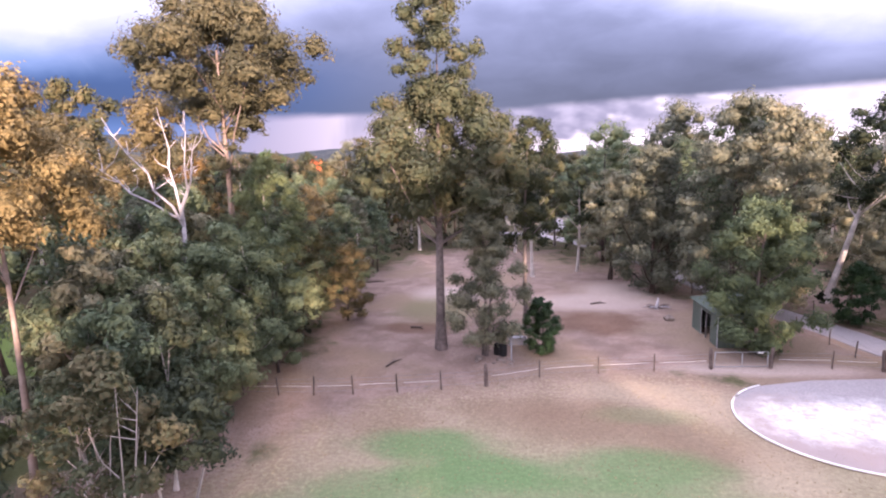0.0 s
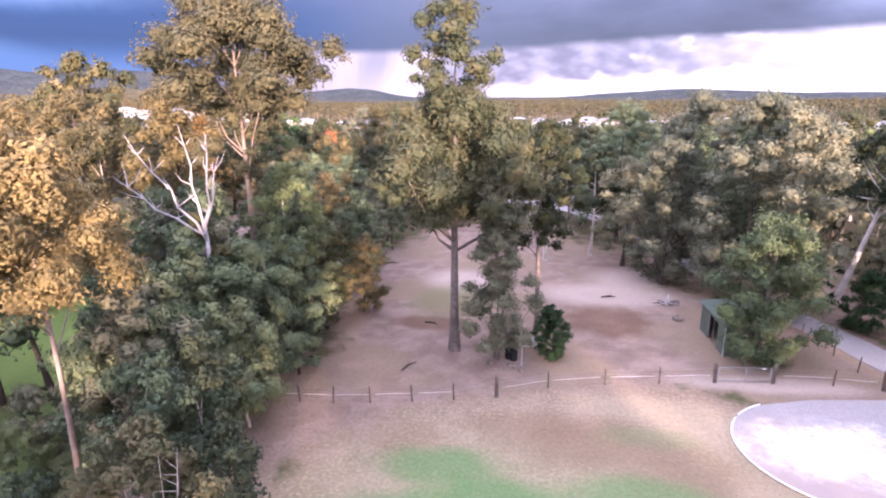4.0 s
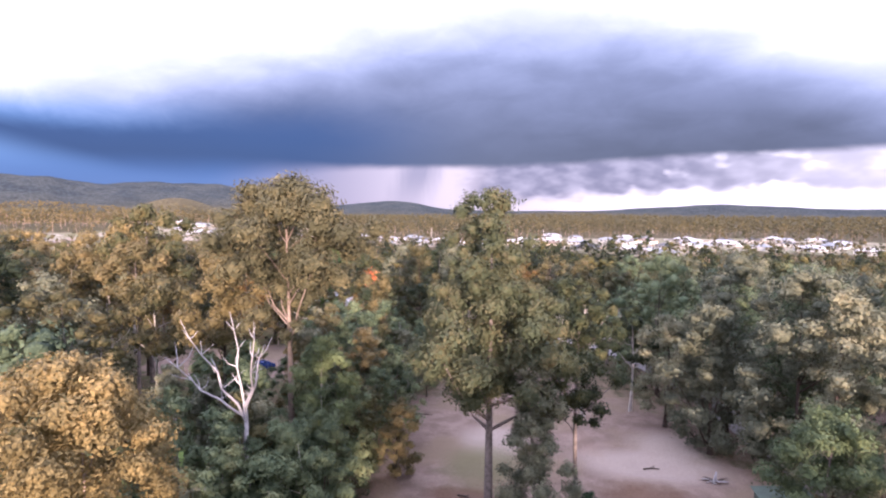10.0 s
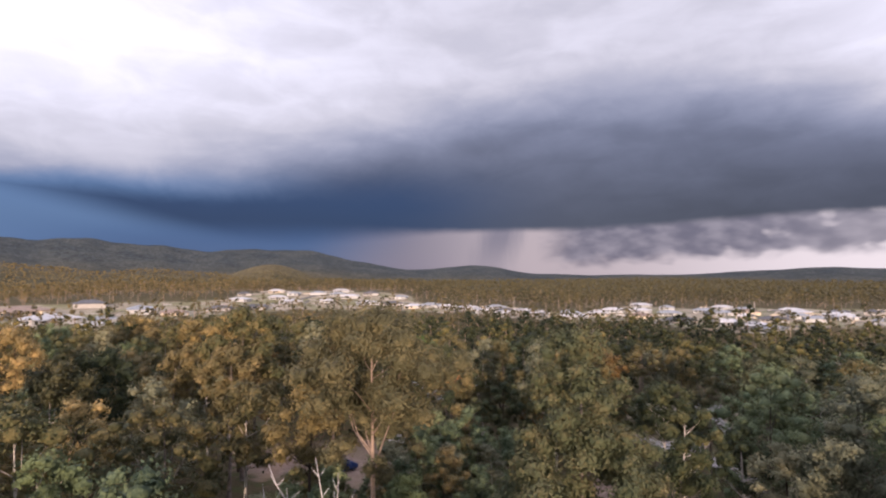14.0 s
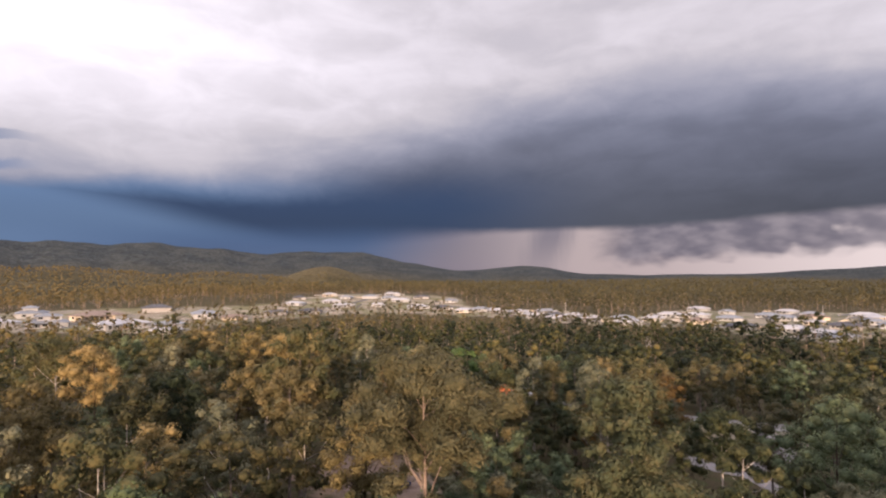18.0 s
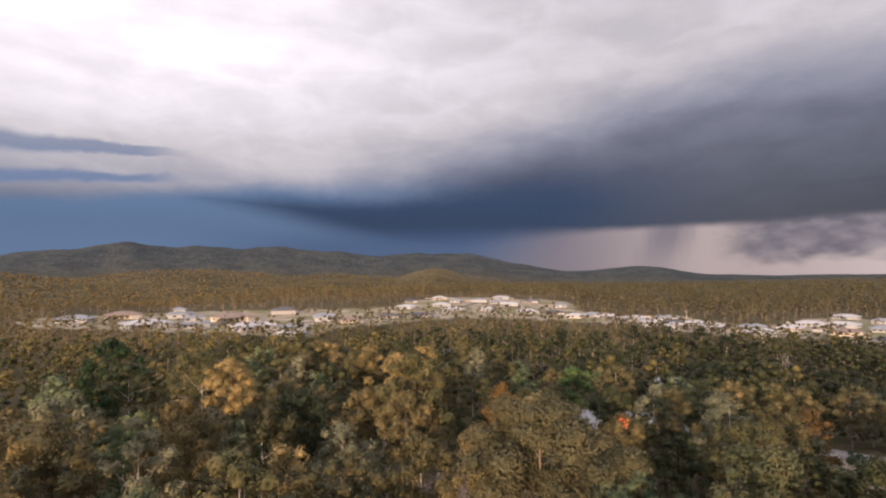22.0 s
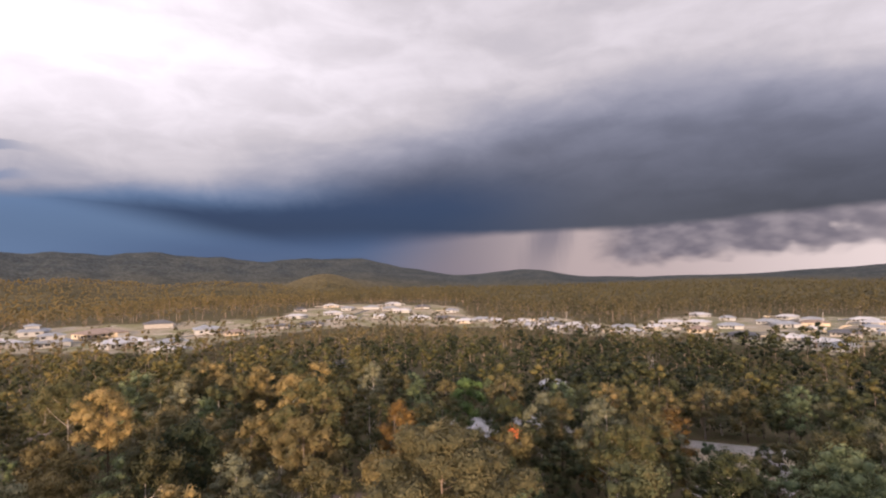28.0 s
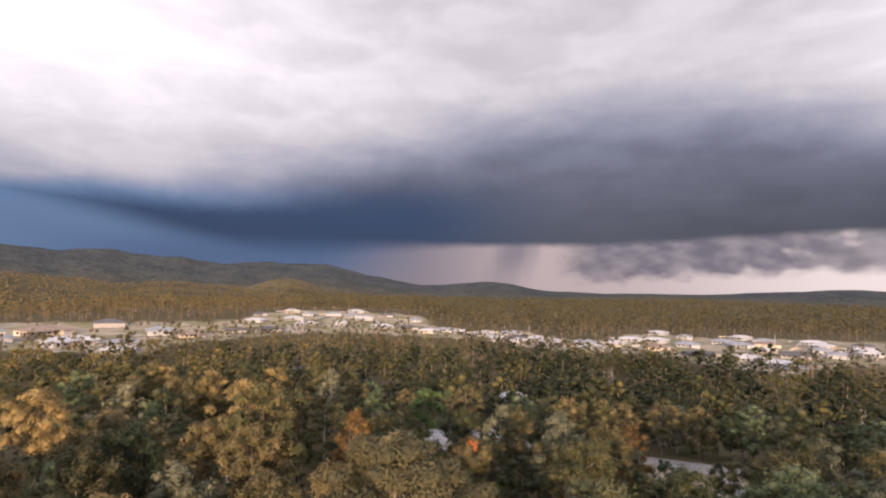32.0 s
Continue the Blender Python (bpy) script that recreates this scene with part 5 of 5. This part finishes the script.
part("tub", box_mesh("tub", grey_paint, (-0.75, -0.35, 0, 0.75, -0.30, 0.55), (-0.75, 0.30, 0, 0.75, 0.35, 0.55), (-0.75, -0.30, 0, -0.70, 0.30, 0.55), (0.70, -0.30, 0, 0.75, 0.30, 0.55), (-0.70, -0.30, 0, 0.70, 0.30, 0.08)), trough)
part("lid", box_mesh("lid", white_paint, (-0.40, -0.40, 0.555, 0.45, 0.40, 0.60), bevel=0.015), trough)
pole = tagged(new("marker_post", tubes_mesh("marker_post", white_paint, [([(0, 0, -0.1), (0, 0, 1.5), (0, 0, 1.53)], [0.045, 0.045, 0.02])], 8)), "white upright post beside the young gum", "post")
pole.location = (1.6, 39.6, 0)
for i, (x, y) in enumerate([(1.0, 40.6), (0.6, 40.9)]):
    d = thing("drum", x, y, 0, "dark plastic drum beside the young gum", "drum", "drums")
    part("body", tubes_mesh("body", rubber, [([(0, 0, 0), (0, 0, 0.1), (0, 0, 0.4), (0, 0, 0.8), (0, 0, 0.84)], [0.27, 0.29, 0.31, 0.29, 0.25])], 14), d)

mound = tagged(new("soil_mound", stone_mesh("soil_mound", 1.0, 44, plain("dry_soil", (0.36, 0.29, 0.235), 0.95, 0, 3.0, 0.35, 0.4))), "pale mound of dry soil at the edge of the thicket", "mound")
mound.matrix_world = pose(-27.6, 28.2, 0.1, 0, 0, 20) @ Matrix.Diagonal((1.2, 0.8, 0.7, 1))

# dry grass tufts and fallen leaves
gr = np.random.default_rng(3)


def tufts(name, label, n, cx, cy, rx, ry, size, mat, up=1.0):
    a, d = gr.uniform(0, 6.283, n), np.sqrt(gr.uniform(0, 1, n))
    c = np.stack([cx + rx * d * np.cos(a), cy + ry * d * np.sin(a), np.full(n, size * 0.4 * up + 0.012)], -1)
    nor = np.stack([gr.normal(size=n), gr.normal(size=n), np.full(n, 0.3 if up else 6.0)], -1)
    ob = new(name, quads(name, leaf_quads(gr, c, nor, size, 0.35), mat))
    return tagged(ob, label, "litter", kind="stuff")


dry_leaf = plain("dry_leaf_litter", (0.20, 0.115, 0.07), 0.9, 0, 3.0, 0.4, 0.1)
dry_grass = plain("dry_grass_blades", (0.36, 0.29, 0.17), 0.9, 0, 3.0, 0.3, 0.1)
tufts("grass_tufts", "short dry grass tufts on the lawn", 9000, 8, 25, 19, 12, 0.06, dry_grass)
tufts("leaf_litter", "brown fallen leaves on the paddock dirt", 7000, -7, 44, 11, 16, 0.06, dry_leaf, 0.0)
tufts("leaf_litter", "brown fallen leaves along the thicket", 6000, -15, 27, 4, 14, 0.06, dry_leaf, 0.0)

# ---- the clearing in the wood ----


def car(x, y, rz, paint, label, ute=False):
    c = thing("car", x, y, float(land(x, y)), label, "car", "parked cars", rz)
    prof = [(-2.2, 0.35), (-2.25, 0.75), (-2.1, 0.95), (-0.9, 1.02), (-0.2, 1.5), (1.1, 1.52), (1.9, 1.05), (2.2, 0.95), (2.25, 0.4)]
    if ute:
        prof = [(-2.4, 0.4), (-2.45, 0.8), (-2.3, 1.0), (-1.2, 1.08), (-0.6, 1.65), (0.5, 1.68), (0.7, 1.1), (2.4, 1.08), (2.45, 0.45)]
    n = len(prof)
    verts = [(px, s * (0.88 if pz < 1.2 else 0.72), pz) for s in (-1, 1) for px, pz in prof]
    faces = [tuple(range(n)), tuple(range(2 * n - 1, n - 1, -1))] + [(i, i + n, (i + 1) % n + n, (i + 1) % n) for i in range(n)]
    me = mesh_of("body", verts, faces, paint)
    part("body", me, c)
    part("windscreen", box_mesh("windscreen", window_glass, (-0.02, -0.62, -0.28, 0.02, 0.62, 0.28)), c, "dark glass", pose(prof[3][0] * 0.5 + prof[4][0] * 0.5 - 0.03, 0, 1.28, 0, 52, 0))
    for s in (-1, 1):
        part("side_window", box_mesh("side_window", window_glass, (-0.5, -0.015, 0.0, 0.85 if not ute else 0.3, 0.015, 0.34)), c, "dark glass", pose(0, s * 0.815, 1.10, s * 14, 0, 0))
        for wx in (-1.4, 1.4):
            wh = part("wheel", tubes_mesh("wheel", rubber, [([(0, -0.1, 0), (0, -0.09, 0), (0, 0.09, 0), (0, 0.1, 0)], [0.25, 0.33, 0.33, 0.25])], 14), c, "", pose(wx, s * 0.80, 0.33))
            part("rim", tubes_mesh("rim", steel, [([(0, -0.11, 0), (0, 0.11, 0)], [0.19, 0.19])], 12), wh)
    return c


car(-44.0, 79.5, 60, car_blue, "dark blue car parked in the wood clearing")
car(-41.5, 95.5, 15, car_white, "white car parked in the wood clearing")
logs = thing("log_stack", -37.5, 87.5, 0, "dark stack of felled logs in the clearing", "log stack")
for i in range(7):
    part("log", tubes_mesh("log", bark_dark, [([(-2.2, (i % 4) * 0.45 + (i // 4) * 0.22, 0.2 + (i // 4) * 0.38), (2.2, (i % 4) * 0.45 + (i // 4) * 0.25, 0.22 + (i // 4) * 0.38)], [0.21, 0.19])], 9), logs)

# ---- houses ----
def hip(name, x0, y0, x1, y1, z, rise, mat, eave=1.0):
    """A hipped roof with a fascia's thickness."""
    x0, y0, x1, y1 = x0 - eave, y0 - eave, x1 + eave, y1 + eave
    wx, wy = x1 - x0, y1 - y0
    cx, cy, half = (x0 + x1) / 2, (y0 + y1) / 2, max(wx, wy) / 2 - min(wx, wy) / 2
    ra, rb = ((cx - half, cy, z + rise), (cx + half, cy, z + rise)) if wx >= wy else ((cx, cy - half, z + rise), (cx, cy + half, z + rise))
    base = [(x0, y0, z), (x1, y0, z), (x1, y1, z), (x0, y1, z)]
    low = [(a, b, z - 0.22) for a, b, _ in base]
    v = base + low + [ra, rb]
    f = [(4, 7, 6, 5)] + [(i, i + 4, (i + 1) % 4 + 4, (i + 1) % 4) for i in range(4)]
    f += [(0, 1, 9, 8), (1, 2, 9), (2, 3, 8, 9), (3, 0, 8)] if wx >= wy else [(0, 1, 8), (1, 2, 9, 8), (2, 3, 9), (3, 0, 8, 9)]
    return mesh_of(name, v, [g[::-1] for g in f] if False else f, mat)


def house(wall, roof, label, w_=20, d_=13, two=False, seed=0):
    r = random.Random(seed)
    hgt = 2.9
    t_ = thing("house", 0, 0, 0, label, "house", "houses of the estate")
    part("wall", box_mesh("wall", wall, (-w_ / 2, -d_ / 2, -0.6, w_ / 2, d_ / 2, hgt)), t_)
    part("wall", box_mesh("wall", wall, (w_ / 2 - 7.5, -d_ / 2 - 3.5, -0.6, w_ / 2 - 0.8, -d_ / 2 - 0.003, hgt)), t_)
    part("roof", hip("roof", -w_ / 2, -d_ / 2, w_ / 2, d_ / 2, hgt + 0.2, d_ * 0.21, roof), t_)
    part("roof", hip("roof", w_ / 2 - 7.5, -d_ / 2 - 3.5, w_ / 2 - 0.8, d_ / 4, hgt + 0.2, 1.5, roof), t_)
    g = part("garage_door", box_mesh("garage_door", white_paint, (w_ / 2 - 6.8, -d_ / 2 - 3.56, 0, w_ / 2 - 1.5, -d_ / 2 - 3.51, 2.3), bevel=0.01), t_)
    for z in (0.6, 1.15, 1.7):
        part("panel_groove", box_mesh("panel_groove", grey_paint, (w_ / 2 - 6.8, -d_ / 2 - 3.575, z, w_ / 2 - 1.5, -d_ / 2 - 3.562, z + 0.04)), g)
    x = -w_ / 2 + 1.2
    while x < w_ / 2 - 10:
        wd = r.choice((1.8, 2.4, 3.0))
        tall = r.random() < 0.4
        z0, z1 = (0.1, 2.3) if tall else (0.9, 2.2)
        win = part("window", box_mesh("window", white_paint, (x - 0.08, -d_ / 2 - 0.06, z0 - 0.08, x + wd + 0.08, -d_ / 2 - 0.003, z1 + 0.08)), t_)
        for k_ in range(2):
            part("pane", box_mesh("pane", window_glass, (x + k_ * wd / 2 + 0.03, -d_ / 2 - 0.08, z0, x + (k_ + 1) * wd / 2 - 0.03, -d_ / 2 - 0.062, z1)), win)
        x += wd + r.uniform(1.0, 2.0)
    for sx in (-1, 1):
        for y in (-d_ / 4, d_ / 5):
            win = part("window", box_mesh("window", white_paint, (sx * (w_ / 2 + 0.03) - 0.03, y - 1.1, 0.8, sx * (w_ / 2 + 0.03) + 0.028, y + 1.1, 2.2)), t_)
            part("pane", box_mesh("pane", window_glass, (sx * (w_ / 2 + 0.07) - 0.012, y - 1.0, 0.88, sx * (w_ / 2 + 0.07) + 0.012, y + 1.0, 2.12)), win)
    # rear patio
    part("patio_roof", box_mesh("patio_roof", roof, (-w_ / 2 + 1, -d_ / 2 - 3.2, 2.55, w_ / 2 - 9, -d_ / 2 - 0.7, 2.68)), t_)
    for i in range(3):
        px = -w_ / 2 + 1.2 + i * (w_ - 10.6) / 2
        part("patio_post", box_mesh("patio_post", white_paint, (px - 0.1, -d_ / 2 - 3.1, -0.6, px + 0.1, -d_ / 2 - 2.9, 2.54)), t_)
    if two:
        part("upper_wall", box_mesh("upper_wall", wall, (-w_ / 4, -d_ / 3, hgt + 0.5, w_ / 3, d_ / 4, hgt + 3.9)), t_)
        part("upper_roof", hip("upper_roof", -w_ / 4, -d_ / 3, w_ / 3, d_ / 4, hgt + 4.0, 1.6, roof), t_)
        for x in (-w_ / 4 + 1, w_ / 12):
            part("upper_window", box_mesh("upper_window", window_glass, (x, -d_ / 3 - 0.06, hgt + 1.6 + 0.6, x + 2.2, -d_ / 3 - 0.01, hgt + 3.4)), t_)
    return t_


KINDS = [(white_paint, roof_grey, "white rendered house with a grey hipped roof", 20, 13, False), (cream_paint, roof_brown, "cream brick house with a brown tiled roof", 22, 14, False),
         (white_paint, roof_pale, "white house with a pale metal roof", 21, 12, False), (grey_paint, roof_dark, "grey house with a charcoal tiled roof", 20, 13, False),
         (white_paint, roof_grey, "two-storey white house with a grey roof", 21, 13, True), (cream_paint, roof_pale, "cream house with a pale metal roof", 18, 12, False)]
homes = [house(*kd, seed=i) for i, kd in enumerate(KINDS)]
# the near acreage homes: x, y, kind, width
ACRE = [(-541, 205, 0, 27), (-556, 252, 1, 28), (-440, 216, 2, 30), (-408, 236, 4, 24), (-512, 282, 4, 27), (-427, 284, 1, 29), (-354, 252, 2, 28),
        (-428, 338, 3, 23), (-362, 328, 0, 24), (-331, 272, 0, 18), (-296, 240, 2, 17), (-332, 332, 1, 17), (-326, 374, 3, 20), (-308, 396, 3, 20)]
# the terrace on the rise and the strip below the wood
TERRACE = [(-355, 434, 2), (-307, 446, 2), (-281, 465, 2), (-345, 505, 0), (-324, 522, 0), (-299, 521, 0), (-278, 508, 2), (-272, 545, 3), (-229, 524, 0),
           (-237, 467, 2), (-213, 471, 3), (-188, 463, 5), (-180, 485, 0), (-166, 487, 2), (-145, 490, 2), (-124, 455, 2), (-124, 510, 0), (-106, 462, 3), (-99, 430, 2), (-88, 462, 2), (-73, 437, 2), (-49, 447, 0), (-41, 410, 2)]
# the lots in the east
LOTS = [(-27, 452, 5), (-17, 500, 2), (4, 503, 2), (3, 437, 1), (26, 473, 0), (29, 402, 3), (56, 518, 0), (55, 393, 2), (66, 372, 2), (86, 508, 1), (64, 492, 0), (70, 350, 0), (89, 428, 3), (114, 476, 0), (158, 537, 3), (128, 551, 2)]
hr = random.Random(9)
SITES = [(x, y, i, wd) for x, y, i, wd in ACRE] + [(x, y, i, 17.5) for x, y, i in TERRACE + LOTS]
for a0, a1, d0, d1, want in ((-39, -23, 545, 680, 4), (0, 17, 450, 620, 8), (16, 32, 435, 630, 14)):
    tries = 0
    while want and tries < 900:
        tries += 1
        b_, d_ = radians(hr.uniform(a0, a1)), hr.uniform(d0, d1)
        x, y = d_ * math.sin(b_), d_ * math.cos(b_)
        if float(estate(x, y)) > 14 and all(math.hypot(x - p[0], y - p[1]) > 27 for p in SITES):
            SITES.append((x, y, hr.choice((0, 0, 2, 2, 3, 5)), hr.uniform(13, 18)))
            want -= 1
first = set()
for x, y, i, wd in SITES:
    rz = math.degrees(math.atan2(-x, y)) + hr.choice((0, 0, 0, 90, 180, -20, 25)) + hr.uniform(-8, 8)
    m = pose(x, y, float(land(x, y)) + 0.45, 0, 0, rz)
    if i not in first:
        first.add(i)
        homes[i].matrix_world = m
        c = homes[i]
    else:
        homes[i].scale = (1, 1, 1)
        c = copy_thing(homes[i], m)
    c["size"] = wd / 20.5
for c in [o for o in scene.objects if "size" in o]:
    c.scale = (c["size"], c["size"], 0.70 + 0.40 * (c["size"] > 1.0))
    del c["size"]
# sheds and roofs among the trees
for x, y, kd, rz in [(-185.5, 266.4, 3, 20), (-58, 243, 2, 10), (-46, 230, 2, 80), (-55, 136, 2, 15), (-42.5, 143, 5, 40), (-52, 131, 5, 70), (-163, 90, 1, 30)]:
    c = copy_thing(homes[kd], pose(x, y, float(land(x, y)) + 0.3, 0, 0, rz))
    c.scale = (0.5, 0.6, 0.75)
    tagged(c, "small outbuilding with a pale roof among the gum trees", "outbuilding", "outbuildings")

asphalt = plain("asphalt", (0.11, 0.11, 0.115), 0.9, 0, 2.0, 0.2, 0.3)
L_STREET = "asphalt street through the housing estate"
ribbon("street", smooth_line([(-600, 215), (-530, 240), (-470, 252), (-400, 262), (-370, 295), (-350, 350), (-330, 405), (-318, 470), (-330, 545)]), 6, asphalt, L_STREET, 0.06, "road")
ribbon("street", smooth_line([(-318, 470), (-262, 495), (-205, 497), (-150, 470), (-112, 437), (-60, 425), (-10, 420), (35, 440), (80, 460), (140, 505), (220, 540)]), 6, asphalt, L_STREET, 0.06, "road")
ribbon("street", smooth_line([(35, 440), (50, 415), (85, 395), (110, 410)]), 6, asphalt, L_STREET, 0.06, "road")
pale_road = plain("worn_pale_asphalt", (0.33, 0.315, 0.305), 0.9, 0, 1.2, 0.25, 0.3)
ribbon("road", smooth_line([(-60, 152), (-25, 149), (0, 146.5), (22, 146), (50, 148), (90, 152)]), 6.5, pale_road, "pale grey road crossing the woods", 0.06, "road")
ribbon("track", smooth_line([(-2, 116), (4, 111), (9, 112), (16, 126), (14, 140), (10, 145)]), 4.0, gravel_mat, "pale dirt track beside the road", 0.05)

# garden fences of the estate
gf_r = random.Random(6)
panel_me = {m.name: box_mesh("panel", m, (-1.2, -0.03, 0, 1.2, 0.03, 1.7)) for m in (grey_paint, cream_paint)}
for x, y, _, _ in SITES[::2]:
    g_ = thing("garden_fence", x, y, float(land(x, y)), "pale sheet-metal garden fence between house plots", "fence", "garden fences", gf_r.uniform(-25, 25))
    mt = gf_r.choice(("grey_render", "cream_render"))
    for k_ in range(10):
        part("panel", panel_me[mt], g_, "", pose(-16 + k_ * 2.45, 15, -0.1))
        part("panel", panel_me[mt], g_, "", pose(-17.3, 13.7 - k_ * 2.45, -0.1, 0, 0, 90))

# power poles
for x, y in [(-98, 470), (-2, 468), (-250, 500), (-330, 455), (85, 470)]:
    p_ = thing("power_pole", x, y, float(land(x, y)), "timber power pole with a crossarm", "pole", "power poles")
    part("pole", tubes_mesh("pole", bark_pale, [([(0, 0, -0.3), (0, 0, 6), (0, 0, 12.5)], [0.2, 0.17, 0.13])], 8), p_)
    part("crossarm", box_mesh("crossarm", brown_wood, (-1.3, -0.07, 11.6, 1.3, 0.07, 11.75)), p_)

# the branch with dead orange leaves
rb_ = np.random.default_rng(77)
tuft = thing("dead_spray", -29.4, 91.3, 13.0, "spray of dead orange leaves hanging in a gum", "foliage")
pc = rb_.normal(size=(160, 3)) * (0.45, 0.45, 0.6) + (0, 0, 1.2)
part("leaves", quads("leaves", leaf_quads(rb_, pc, rb_.normal(size=(160, 3)), 0.22), orange_paint), tuft)
part("twig", tubes_mesh("twig", brown_wood, [([(0.2, 0.6, -1.0), (0, 0, 0.2), (0, 0, 1.8)], [0.05, 0.035, 0.01])], 5), tuft)
